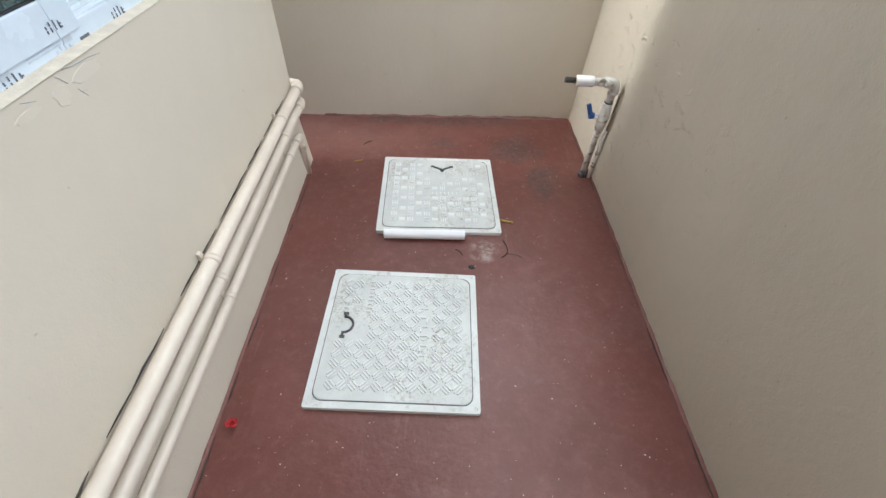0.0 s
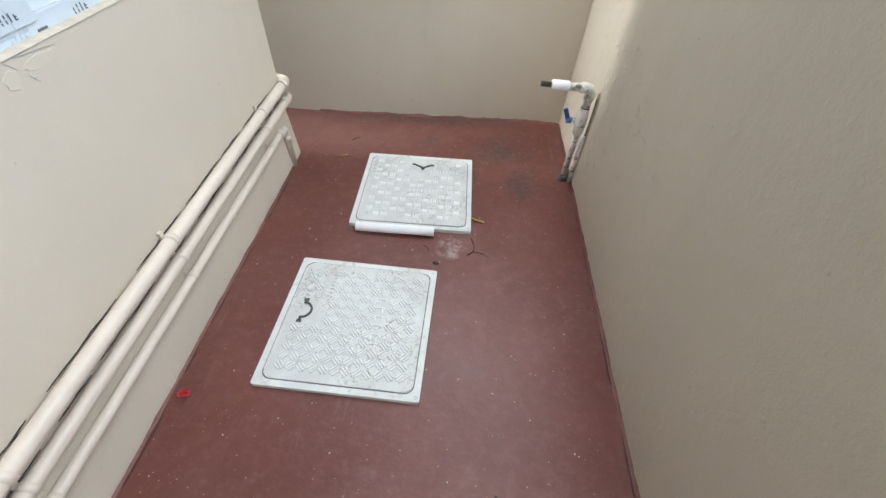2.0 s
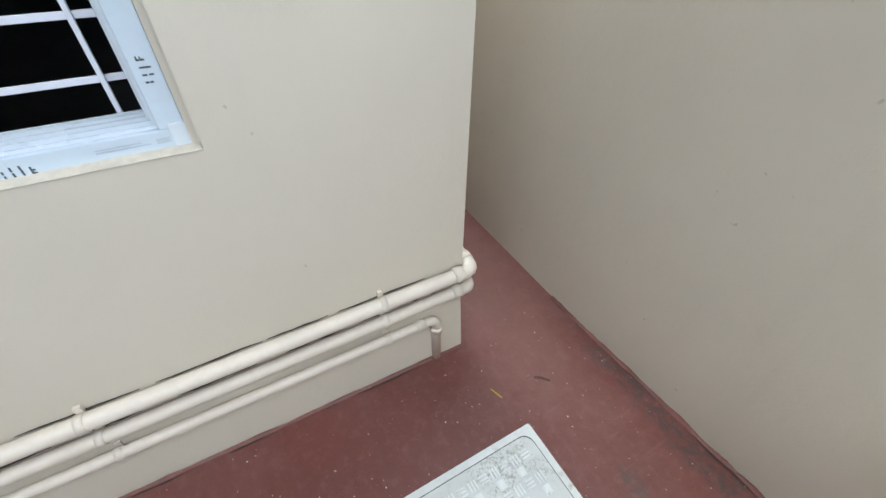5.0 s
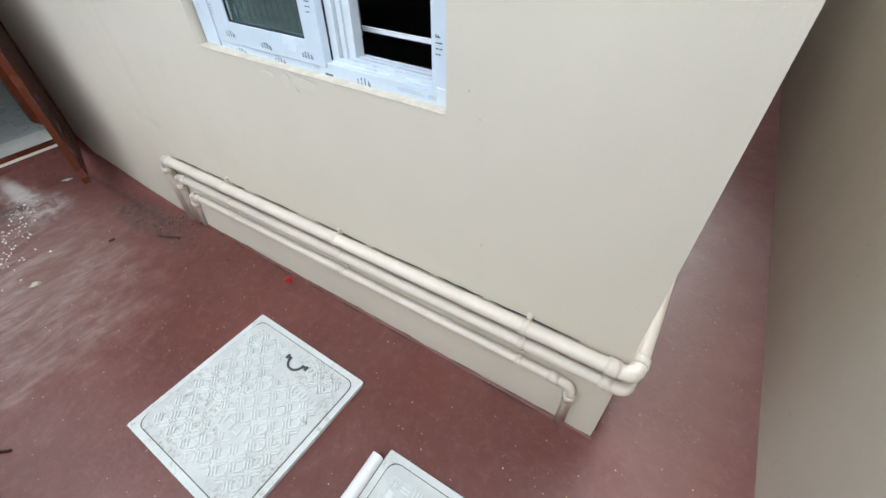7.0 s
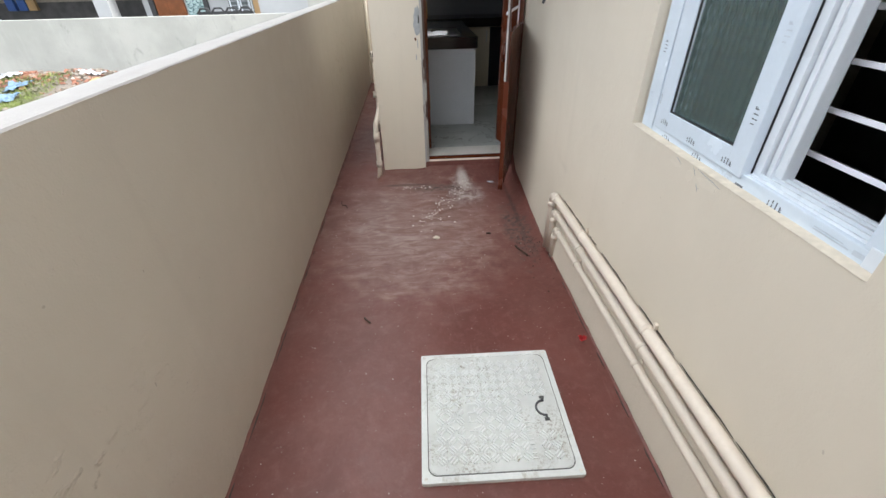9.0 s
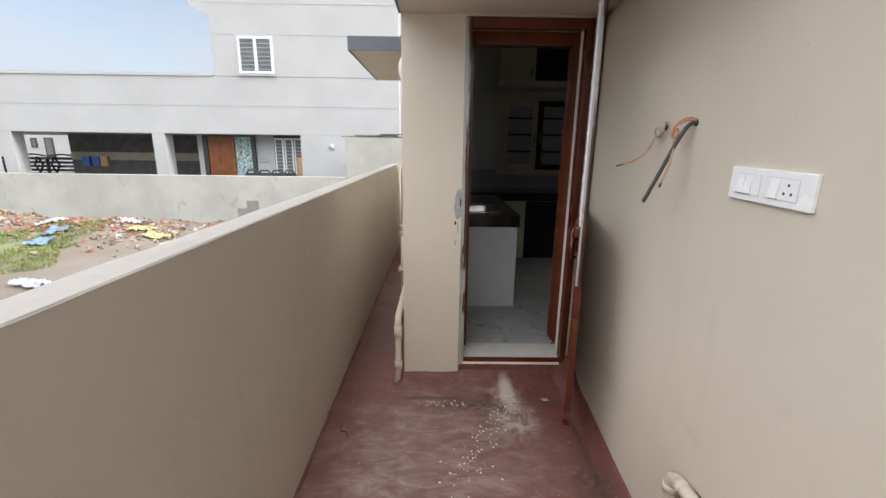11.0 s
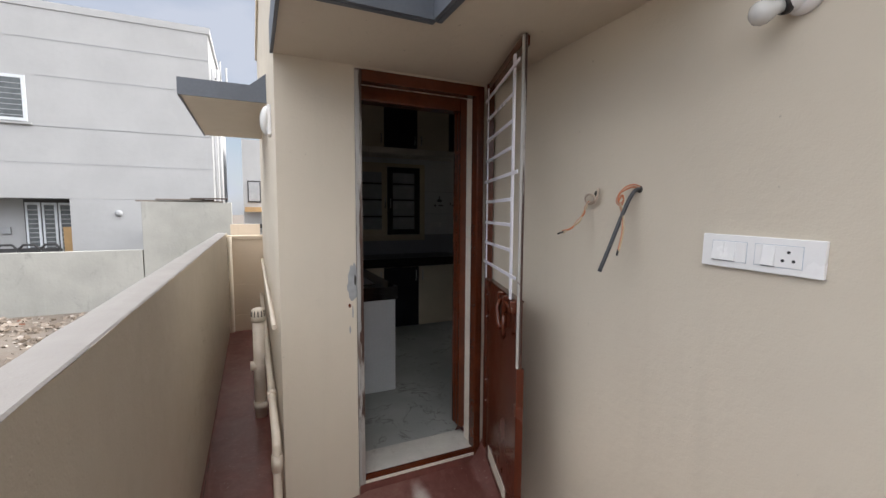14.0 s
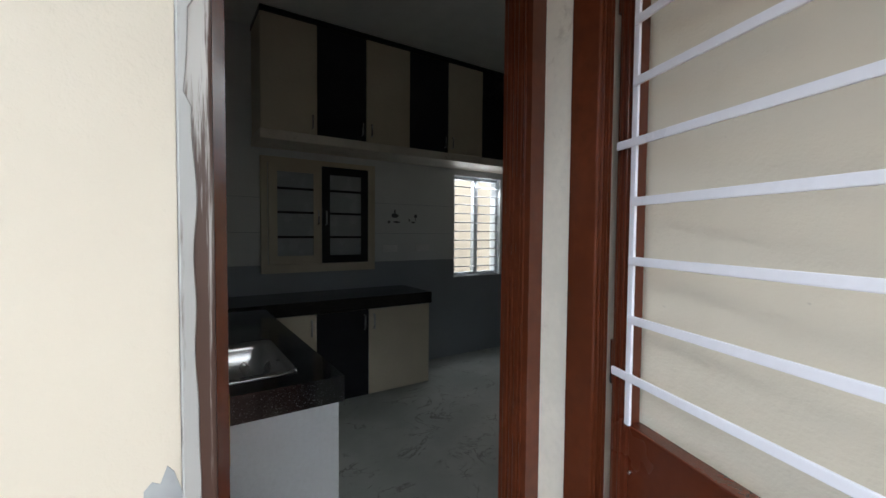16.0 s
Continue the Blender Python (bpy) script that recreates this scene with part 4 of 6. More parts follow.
for s in (S0 + 0.012, S0 + 0.028):
    part("stile_bead", leaf_box(s, s + 0.006, -0.001, 0.004, LZ0, LZ1), brown_steel, leaf)
part("free_stile", leaf_box(S1 - 0.013, S1 - 0.002, 0.002, 0.0125, 0.90, LZ1 - 0.004), worn_edge, leaf, "chipped unpainted edge")
part("free_stile", leaf_box(S1 - 0.015, S1, 0.013, 0.022, 0.90, LZ1), worn_jamb, leaf, "chipped dark brown edge")
part("free_stile", leaf_box(S1 - 0.015, S1, 0.004, 0.036, LZ0, 0.899), brown_steel, leaf)
part("top_rail", leaf_box(S0 + 0.046, S1 - 0.016, 0.004, 0.036, LZ1 - 0.04, LZ1), brown_steel, leaf)
part("panel", leaf_box(S0 + 0.046, S1 - 0.016, 0.010, 0.030, LZ0, PZ), brown_steel, leaf, "brown enamelled steel sheet")
part("panel_ledge", leaf_box(S0 + 0.046, S1 - 0.016, 0.004, 0.036, PZ, PZ + 0.006), brown_steel, leaf)
part("bottom_patch", leaf_box(0.08, 0.46, 0.0085, 0.0098, 0.17, 0.24), cream_trim, leaf, "pale dusty smear at the foot")
for k in range(9):
    z = 1.286 + 0.111 * k
    long = k in (0, 4, 8)
    part("bar", leaf_box(-0.042 if long else 0.0, S1 - 0.012 if long else 0.535, -0.009, -0.003, z - 0.008, z + 0.008), grille_white, leaf)
part("upright", leaf_box(-0.006, 0.008, -0.004, 0.002, PZ + 0.008, 2.235), grille_white, leaf)
part("upright", leaf_box(0.519, 0.541, -0.006, 0.004, PZ - 0.004, 2.225), grille_white, leaf)
for k in range(8):
    part("rivet", on_leaf(tube(bmesh.new(), [(S0 + 0.055, 0.004, 0.22 + k * 0.125), (S0 + 0.055, 0.0095, 0.22 + k * 0.125)], 0.0035, 8)), steel, leaf)
for z in (0.42, 1.25, 2.0):
    part("hinge", on_leaf(tube(bmesh.new(), [(S0 - 0.006, 0.014, z), (S0 - 0.006, 0.014, z + 0.09)], 0.009, 10)), brown_steel, leaf)
latch = part("latch", on_leaf(tube(bmesh.new(), [(0.30, -0.012, 1.165), (0.625, -0.012, 1.155)], 0.0085, 10)), brown_steel, leaf, "brown painted sliding bolt")
for s in (0.36, 0.47, 0.585):
    part("keeper", leaf_box(s, s + 0.028, -0.024, 0.010, 1.135, 1.185, 0.004), brown_steel, latch)
part("bolt_tail", on_leaf(tube(bmesh.new(), [(0.42, -0.02, 1.158), (0.425, -0.034, 1.12), (0.44, -0.03, 1.05), (0.47, -0.026, 1.03)], 0.010, 10)), brown_steel, latch)
part("hasp", leaf_box(0.385, 0.43, -0.014, 0.010, 1.02, 1.15, 0.005), brown_steel, latch)
part("hasp_ring", on_leaf(tube(bmesh.new(), [(0.50, -0.012, 1.11), (0.535, -0.03, 1.10), (0.54, -0.032, 1.05), (0.515, -0.026, 1.005), (0.48, -0.012, 1.01)], 0.008, 10)), brown_steel, latch)

# ---- waste pipes on the house wall ----
def pipe_thing(name, pts, r, couplers, label, category="pipe", material=None):
    """A pipe with slightly thicker sockets at its couplers."""
    ob = thing(name, pts[0], label, category, "pipes on the house wall")
    part("run", tube(bmesh.new(), pts, r, 16), material or pipe_paint, ob)
    for a, b in couplers:
        part("coupler", tube(bmesh.new(), [a, b], r * 1.17, 16), material or pipe_paint, ob)
    return ob


def house_pipe(name, x, y0, z0, y1, z1, r, wrap, label):
    left = bend((x, y0, 0), (x, y0, z0), (x, y1, z1), r * 2.0)
    pts = [(x, y0, -0.01)] + left
    if wrap:
        pts += bend((x, y0, z0), (x, EDGE + 0.02, z1), (-4, EDGE + 0.02, z1), r * 1.4) + [(-4.0, EDGE + 0.02, z1 + 0.02)]
    else:
        pts += bend((x, y0, z0), (x, y1, z1), (x, y1, 0), r * 2.0) + [(x, y1, -0.01)]
    couplers = [((x, y0, z0 - 0.075), (x, y0, z0 - 0.045)), ((x, y0 + 0.045, z0), (x, y0 + 0.08, z0))]
    if wrap:
        couplers += [((x, EDGE - 0.055, z1), (x, EDGE - 0.02, z1)), ((x - 0.04, EDGE + 0.02, z1), (x - 0.07, EDGE + 0.02, z1))]
    else:
        couplers += [((x, y1 - 0.08, z1), (x, y1 - 0.045, z1)), ((x, y1, z1 - 0.075), (x, y1, z1 - 0.045))]
    ob = pipe_thing(name, pts, r, couplers, label)
    for y in (1.75, 2.44, 3.225):
        t = (y - y0) / (y1 - y0)
        z = z0 + (z1 - z0) * t
        bm = tube(bmesh.new(), [(x, y, z), (x, y + 0.02, z)], r * 1.1, 16)
        quad_box(bm, 0.001, x, y + 0.002, y + 0.018, z - r * 0.5, z + r * 0.5)
        quad_box(bm, 0.001, 0.012, y + 0.002, y + 0.018, z + r * 0.4, z + r * 1.4)
        part("clip", bm, pipe_paint, ob)
    # broken dark lines draw paint cracks and the gap's shadow along the pipe
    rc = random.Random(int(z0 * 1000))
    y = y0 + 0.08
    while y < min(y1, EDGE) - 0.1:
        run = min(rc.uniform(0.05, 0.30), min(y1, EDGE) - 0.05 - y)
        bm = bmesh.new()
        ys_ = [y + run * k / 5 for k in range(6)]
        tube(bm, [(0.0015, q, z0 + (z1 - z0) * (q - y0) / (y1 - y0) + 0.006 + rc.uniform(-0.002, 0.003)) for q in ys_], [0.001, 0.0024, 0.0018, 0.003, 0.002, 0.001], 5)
        part("crack_shadow", bm, hole_dark, ob, "dark broken line of paint crack and gap shadow along the pipe")
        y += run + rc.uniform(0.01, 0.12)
    return ob


house_pipe("waste_pipe", 0.034, 1.275, 0.376, EDGE, 0.42, 0.0235, True, "thick cream painted waste pipe along the house wall")
house_pipe("waste_pipe", 0.030, 1.325, 0.29, EDGE, 0.335, 0.0200, True, "cream painted middle waste pipe along the house wall")
house_pipe("waste_pipe", 0.030, 1.385, 0.20, 3.42, 0.232, 0.0170, False, "cream painted lower waste pipe turning into the floor")

# ---- pipes in the narrow passage ----
px, py = 1.178, 0.055
passage_pipe = thing("drain_pipe", (px, py, 0), "cream drain pipe rising beside the kitchen corner", "pipe")
part("run", tube(bmesh.new(), [(px + 0.012, py, -0.01), (px, py - 0.01, 0.08)] + bend((px, py, 0.1), (px, py - 0.02, 0.46), (px, -3.7, 0.5), 0.05) + [(px, -3.7, 0.5)], 0.021, 14), pipe_paint, passage_pipe)
for a, b in (((px, py - 0.01, 0.10), (px, py - 0.01, 0.15)), ((px, py - 0.015, 0.32), (px, py - 0.018, 0.40)), ((px, -0.5, 0.465), (px, -0.56, 0.466))):
    part("coupler", tube(bmesh.new(), [a, b], 0.027, 14), pipe_paint, passage_pipe)
solid("wall_pipe", tube(bmesh.new(), [(KX + 0.016, -0.35, 0.92), (KX + 0.016, -3.7, 0.95)], 0.014, 12), pipe_paint, "thin cream pipe fixed along the kitchen side wall", "pipe")
vent = thing("vent_pipe", (1.236, -1.27, 0), "cream vent pipe with a slotted cap in the narrow passage", "pipe")
part("run", tube(bmesh.new(), [(1.236, -1.27, -0.01), (1.236, -1.27, 0.74)], 0.042, 18), pipe_paint, vent)
part("socket", tube(bmesh.new(), [(1.236, -1.27, 0.06), (1.236, -1.27, 0.12)], 0.05, 18), pipe_paint, vent)
part("tee", tube(bmesh.new(), [(1.17, -1.27, 0.40), (1.29, -1.27, 0.40), (1.30, -1.27, 0.40)], 0.036, 14), pipe_paint, vent)
part("cap", tube(bmesh.new(), [(1.236, -1.27, 0.74), (1.236, -1.27, 0.77), (1.236, -1.27, 0.83), (1.236, -1.27, 0.842)], [0.05, 0.05, 0.044, 0.02], 18), pipe_paint, vent)
for k in range(12):
    a = k * math.pi / 6
    part("slot", tube(bmesh.new(), [(1.236 + 0.048 * math.cos(a), -1.27 + 0.048 * math.sin(a), 0.778), (1.236 + 0.0455 * math.cos(a), -1.27 + 0.0455 * math.sin(a), 0.822)], 0.004, 6), hole_dark, vent)

# ---- wall lamp under the side sunshade ----
lamp = thing("wall_lamp", (KX, -0.4, 2.05), "white bulkhead lamp, unlit, on the kitchen side wall", "lamp")
part("lamp_base", boxes((KX, KX + 0.02, -0.45, -0.35, 1.97, 2.13), bevel=0.006), switch_white, lamp)
bm = bmesh.new()
bmesh.ops.create_uvsphere(bm, u_segments=16, v_segments=10, radius=0.07)
for v in bm.verts:
    v.co = (KX + 0.018 + 0.55 * max(0.0, v.co.x), -0.4 + v.co.y * 0.75, 2.05 + v.co.z * 1.15)
for f in bm.faces:
    f.smooth = True
part("diffuser", bm, bulb_glass, lamp)

# ---- drain covers ----
def rounded(x0, x1, y0, y1, r, n=6):
    pts = []
    for cx, cy, a0 in ((x1 - r, y1 - r, 0), (x0 + r, y1 - r, 90), (x0 + r, y0 + r, 180), (x1 - r, y0 + r, 270)):
        pts += [(cx + r * math.cos(radians(a0 + 90 * k / n)), cy + r * math.sin(radians(a0 + 90 * k / n))) for k in range(n + 1)]
    return pts


def bar_on(bm, cx, cy, half, wide, angle, z0, z1):
    c, s = math.cos(angle), math.sin(angle)
    lo = [(cx + c * a - s * b, cy + s * a + c * b) for a, b in ((-half, -wide), (half, -wide), (half, wide), (-half, wide))]
    hi = [(cx + c * a * 0.9 - s * b * 0.55, cy + s * a * 0.9 + c * b * 0.55) for a, b in ((-half, -wide), (half, -wide), (half, wide), (-half, wide))]
    vl = [bm.verts.new((x, y, z0)) for x, y in lo]
    vh = [bm.verts.new((x, y, z1)) for x, y in hi]
    bm.faces.new(vh)
    for i in range(4):
        bm.faces.new((vl[i], vl[(i + 1) % 4], vh[(i + 1) % 4], vh[i]))


def cover(at, turn, style, label):
    """A square moulded cover; local x runs across it, the handle sits as the style says."""
    ob = thing("drain_cover", (0, 0, 0), label, "drain cover", "drain covers on the yard floor")
    h, t = 0.291, 0.022
    part("cover_frame", slab(bmesh.new(), rounded(-h, h, -h, h, 0.008, 3), -0.004, t - 0.004), frp, ob)
    part("joint", slab(bmesh.new(), rounded(-0.268, 0.268, -0.268, 0.268, 0.035), t - 0.006, t - 0.0032), groove_mat, ob, "dark dirt joint round the lid")
    bm = slab(bmesh.new(), rounded(-0.2645, 0.2645, -0.2645, 0.2645, 0.033), t - 0.005, t)
    top = [f for f in bm.faces if len(f.verts) > 4 and f.calc_center_median().z > t - 0.001]
    bmesh.ops.bevel(bm, geom=list(top[0].edges), offset=0.003, segments=2, affect="EDGES")
    lid = part("lid", bm, frp_lid, ob)
    z0, z1 = t - 0.0005, t + (0.0068 if style == "slash" else 0.0034)
    bm = bmesh.new()
    rng = random.Random(3 if style == "slash" else 4)
    n = 12
    cell = 0.47 / n
    for i in range(n):
        for j in range(n):
            cx, cy = -0.235 + (i + 0.5) * cell, -0.235 + (j + 0.5) * cell
            if style == "slash":
                if math.hypot(cx + 0.185, cy - 0.03) < 0.085 or abs(cx - 0.088) < 0.024 and -0.13 < cy < 0.13:
                    continue
                if abs(cx + 0.125) < 0.02 and cy > 0.06:
                    continue
                flip = (i + j) % 2
                for k in (-1, 0, 1):
                    a = radians(45 if flip else -45)
                    off = k * 0.0105
                    bar_on(bm, cx - math.sin(a) * off, cy + math.cos(a) * off, 0.0185 - 0.004 * abs(k), 0.0037, a, z0, z1)
            else:
                if math.hypot(cx - 0.02, cy - 0.185) < 0.10 or abs(cx - 0.03) < 0.09 and abs(cy + 0.02) < 0.035 or (abs(cx - 0.16) < 0.09 and abs(cy - 0.14) < 0.04):
                    continue
                kind = (i + 2 * j) % 4
                if kind in (0, 2):
                    for k in (-1, 0, 1):
                        if kind == 0:
                            bar_on(bm, cx, cy + k * 0.0105, 0.0155, 0.0032, 0, z0, z1)
                        else:
                            bar_on(bm, cx + k * 0.0105, cy, 0.0155, 0.0032, math.pi / 2, z0, z1)
                elif kind == 1:
                    bar_on(bm, cx, cy, 0.0145, 0.0145, 0, z0, z1)
    tread = part("tread_pattern", bm, frp_worn, lid, "raised scuffed tread pattern")
    tagged(tread, kind="stuff")
    # moulded lettering too worn to read, as plain raised bars
    bm = bmesh.new()
    if style == "slash":
        for k in range(6):
            y = 0.105 - k * 0.04
            bar_on(bm, 0.088, y, 0.017, 0.0035, 0, z0, z1)
            bar_on(bm, 0.088 - 0.011 + 0.022 * (k % 2), y - 0.012, 0.012, 0.003, math.pi / 2 if k % 3 else 0.6, z0, z1)
        for k in range(9):
            bar_on(bm, -0.125, 0.225 - k * 0.018, 0.0095, 0.0024, 0, z0, z1)
    else:
        for k in range(7):
            bar_on(bm, -0.03 + k * 0.02, -0.02, 0.012, 0.003, math.pi / 2, z0, z1)
        for k in range(7):
            bar_on(bm, 0.10 + k * 0.018, 0.145, 0.009, 0.0025, math.pi / 2, z0, z1)
        bar_on(bm, 0.02, -0.055, 0.03, 0.003, 0.5, z0, z1)
        bar_on(bm, 0.03, -0.055, 0.03, 0.003, -0.7, z0, z1)
    tagged(part("worn_lettering", bm, frp_worn, lid, "worn raised bars of lettering"), kind="stuff")
    hx, hy, ang = (-0.208, 0.02, -math.pi / 2) if style == "slash" else (0.02, 0.205, math.pi)
    arc = [(hx + 0.034 * math.cos(ang + a), hy + 0.034 * math.sin(ang + a)) for a in [math.pi * k / 10 for k in range(11)]]
    ends = [(arc[0][0] + 0.016 * math.cos(ang), arc[0][1] + 0.016 * math.sin(ang)), (arc[-1][0] - 0.016 * math.cos(ang), arc[-1][1] - 0.016 * math.sin(ang))]
    if style == "slash":
        pts = [(*ends[0], t + 0.002)] + [(x, y, t + 0.0045) for x, y in arc] + [(*ends[1], t + 0.002)]
    else:
        pts = [(*ends[0], t + 0.002), ((ends[0][0] + arc[5][0]) / 2, (ends[0][1] + arc[5][1]) / 2, t + 0.005), (arc[5][0], arc[5][1], t + 0.006),
               ((ends[1][0] + arc[5][0]) / 2, (ends[1][1] + arc[5][1]) / 2, t + 0.005), (*ends[1], t + 0.002)]
    grip = part("handle", tube(bmesh.new(), pts, 0.0046, 8), iron_mat, ob, "dark iron lifting handle")
    for (x, y) in (ends[0], ends[1]):
        part("handle_slot", boxes((x - 0.010, x + 0.010, y - 0.0065, y + 0.0065, t + 0.0002, t + 0.0035), bevel=0.001), groove_mat, grip)
    if style != "slash":
        part("handle_hub", tube(bmesh.new(), [(arc[5][0], arc[5][1], t), (arc[5][0], arc[5][1], t + 0.008)], [0.011, 0.008], 10), iron_mat, grip)
        ring_pts = [(0.02 + 0.075 * math.cos(a), 0.215 + 0.06 * math.sin(a), t + 0.001) for a in [math.pi + math.pi * k / 14 for k in range(15)]]
        part("handle_recess", tube(bmesh.new(), ring_pts, 0.0022, 6), frp, grip, "shallow moulded ring round the handle")
    for sx in (-1, 1):
        for sy in (-1, 1):
            part("screw", tube(bmesh.new(), [(sx * 0.276, sy * 0.276, t - 0.006), (sx * 0.276, sy * 0.276, t - 0.0025)], 0.0065, 10), pvc_dirty, ob)
    ob.matrix_basis = pose(*at, 0, 0, turn)
    return ob


cover((0.583, 2.454, 0.0), -1.0, "slash", "white moulded drain cover with slanted tread and an iron handle")
cover((0.719, 3.285, 0.0), 1.2, "block", "white moulded drain cover with square tread, grimy in places")

# ---- plastic pipe offcut beside the cover ----
offcut = thing("pipe_offcut", (0.66, 2.968, 0), "short white plastic pipe offcut lying on the floor", "pipe offcut")
bm = bmesh.new()
ax, bx_ = Vector((0.475, 2.966, 0.0225)), Vector((0.842, 2.972, 0.0225))
tube(bm, [ax, bx_], 0.0215, 20, caps=False)
tube(bm, [ax, bx_], 0.0185, 20, caps=False)
part("shell", bm, pvc_white, offcut)
for p, d in ((ax, -1), (bx_, 1)):
    bm = bmesh.new()
    rim = [[bm.verts.new((p.x, p.y + r * math.cos(k * math.pi / 10), p.z + r * math.sin(k * math.pi / 10))) for k in range(20)] for r in (0.0215, 0.0185)]
    for k in range(20):
        bm.faces.new((rim[0][k], rim[0][(k + 1) % 20], rim[1][(k + 1) % 20], rim[1][k]))
    part("rim", bm, pvc_white, offcut)

# ---- yard tap ----
tap = thing("yard_tap", (1.512, 3.5, 0), "grimy white pipe tap with a blue lever on the boundary wall", "tap")
tx, ty = 1.515, 3.495
part("riser", tube(bmesh.new(), [(tx - 0.006, ty, -0.01), (tx - 0.004, ty, 0.30), (tx - 0.002, ty, 0.40)], 0.0165, 16), pvc_dirty, tap)
part("second_riser", tube(bmesh.new(), [(tx + 0.028, ty - 0.012, -0.01), (tx + 0.03, ty - 0.01, 0.28)], 0.011, 12), pvc_dirty, tap)
part("floor_socket", tube(bmesh.new(), [(tx - 0.006, ty, -0.01), (tx - 0.006, ty, 0.035)], 0.024, 14), iron_mat, tap, "rusty dark socket at the floor")
valve = part("valve", tube(bmesh.new(), [(tx - 0.004, ty, 0.285), (tx - 0.004, ty, 0.31), (tx - 0.004, ty, 0.325), (tx - 0.004, ty, 0.385), (tx - 0.004, ty, 0.40), (tx - 0.004, ty, 0.425)],
                              [0.024, 0.024, 0.029, 0.029, 0.024, 0.024], 18), pvc_dirty, tap)
part("valve_neck", tube(bmesh.new(), [(tx - 0.02, ty, 0.356), (tx - 0.055, ty, 0.358)], 0.012, 12), pvc_white, valve)
bm = tube(bmesh.new(), [(tx - 0.052, ty, 0.358), (tx - 0.075, ty, 0.359)], 0.016, 12)
part("lever_hub", bm, blue_plastic, valve, "blue plastic lever hub")
bm = boxes((-0.011, 0.011, -0.006, 0.006, 0.0, 0.062), bevel=0.003)
bmesh.ops.transform(bm, matrix=pose(tx - 0.068, ty, 0.36, 0, -24, 0), verts=bm.verts[:])
part("lever", bm, blue_plastic, valve, "blue plastic lever")
part("upper_pipe", tube(bmesh.new(), [(tx - 0.002, ty, 0.42), (tx, ty, 0.49)], 0.0185, 16), pvc_dirty, tap)
part("thread_ring", tube(bmesh.new(), [(tx - 0.002, ty, 0.428), (tx - 0.002, ty, 0.434)], 0.0205, 14), iron_mat, tap)
elbow = [(tx, ty, 0.475)] + bend((tx, ty, 0.45), (tx, ty, 0.525), (tx - 0.2, ty, 0.527), 0.03) + [(tx - 0.055, ty, 0.526)]
part("elbow", tube(bmesh.new(), elbow, 0.0245, 16), pvc_dirty, tap)
part("arm", tube(bmesh.new(), [(tx - 0.05, ty, 0.526), (tx - 0.12, ty, 0.527)], 0.0175, 16), pvc_dirty, tap)
part("coupling", tube(bmesh.new(), [(tx - 0.105, ty, 0.527), (tx - 0.108, ty, 0.527), (tx - 0.185, ty, 0.528), (tx - 0.188, ty, 0.528)], [0.02, 0.0245, 0.0245, 0.02], 18), pvc_white, tap, "clean white coupling")
part("seal", tube(bmesh.new(), [(tx - 0.186, ty, 0.528), (tx - 0.19, ty, 0.528)], 0.0175, 14), insulation_yellow, tap, "yellow seal")
part("spout_plug", tube(bmesh.new(), [(tx - 0.188, ty, 0.528), (tx - 0.237, ty, 0.53)], 0.0125, 14), black_plastic, tap, "black plug")
# flat brown strip puts the shade of the wall chase into colour
part("chase_strip", boxes((W - 0.002, W + 0.01, ty + 0.008, ty + 0.022, 0.0, 0.47)), chase_mat, tap, "dark strip painting the shaded chase in the wall")

# ---- switch board, bulb and loose wires on the house wall ----
board = thing("switch_board", (0.0, 1.43, 1.40), "white switch plate with switches and a socket on the wall", "switch")
tilt = pose(0.0, 1.4285, 1.453, -1.3, 0, 0)


def on_board(bm):
    bmesh.ops.transform(bm, matrix=tilt, verts=bm.verts[:])
    return bm


part("plate", on_board(boxes((0.0, 0.014, -0.149, 0.149, -0.047, 0.047), bevel=0.003)), switch_white, board)
for y0, y1 in ((-0.118, -0.026), (-0.004, 0.104)):
    part("module_gap", on_board(boxes((0.012, 0.0146, y0 - 0.0015, y1 + 0.0015, -0.0295, 0.0295))), print_pale, board)
    part("module", on_board(boxes((0.012, 0.0158, y0, y1, -0.028, 0.028), bevel=0.001)), switch_white, board)
for y0, y1 in ((-0.116, -0.085), (-0.084, -0.055), (0.014, 0.044)):
    bm = boxes((0.0155, 0.0195, y0, y1, -0.026, 0.026), bevel=0.001)
    for v in bm.verts:
        if v.co.x > 0.018:
            v.co.x += 0.0035 * (-v.co.z / 0.026)
    part("switch_rocker", on_board(bm), switch_white, board)
for y0, y1 in ((-0.117, -0.054), (0.013, 0.045)):
    part("rocker_gap", on_board(boxes((0.0156, 0.0164, y0, y1, -0.0285, -0.0265))), gasket, board)
for y, z in ((0.074, 0.012), (0.062, -0.010), (0.086, -0.010)):
    part("socket_hole", on_board(tube(bmesh.new(), [(0.0152, y, z), (0.0162, y, z)], 0.0042, 10)), gasket, board)

bulb = thing("bulb_holder", (0.0, 1.475, 2.09), "milky light bulb, unlit, in a white angled holder", "lamp")
c0 = Vector((0.0, 1.49, 2.092))
way = Vector((0.72, -0.42, -0.30)).normalized()
part("holder_base", tube(bmesh.new(), [c0, c0 + Vector((0.012, 0, 0)), c0 + Vector((0.03, -0.006, -0.004))], [0.044, 0.044, 0.034], 22), switch_white, bulb)
part("holder_neck", tube(bmesh.new(), [c0 + Vector((0.018, -0.004, 0)), c0 + way * 0.05], [0.034, 0.024], 18), switch_white, bulb)
part("holder_ring", tube(bmesh.new(), [c0 + way * 0.046, c0 + way * 0.06], [0.025, 0.0225], 18), black_plastic, bulb, "dark holder ring")
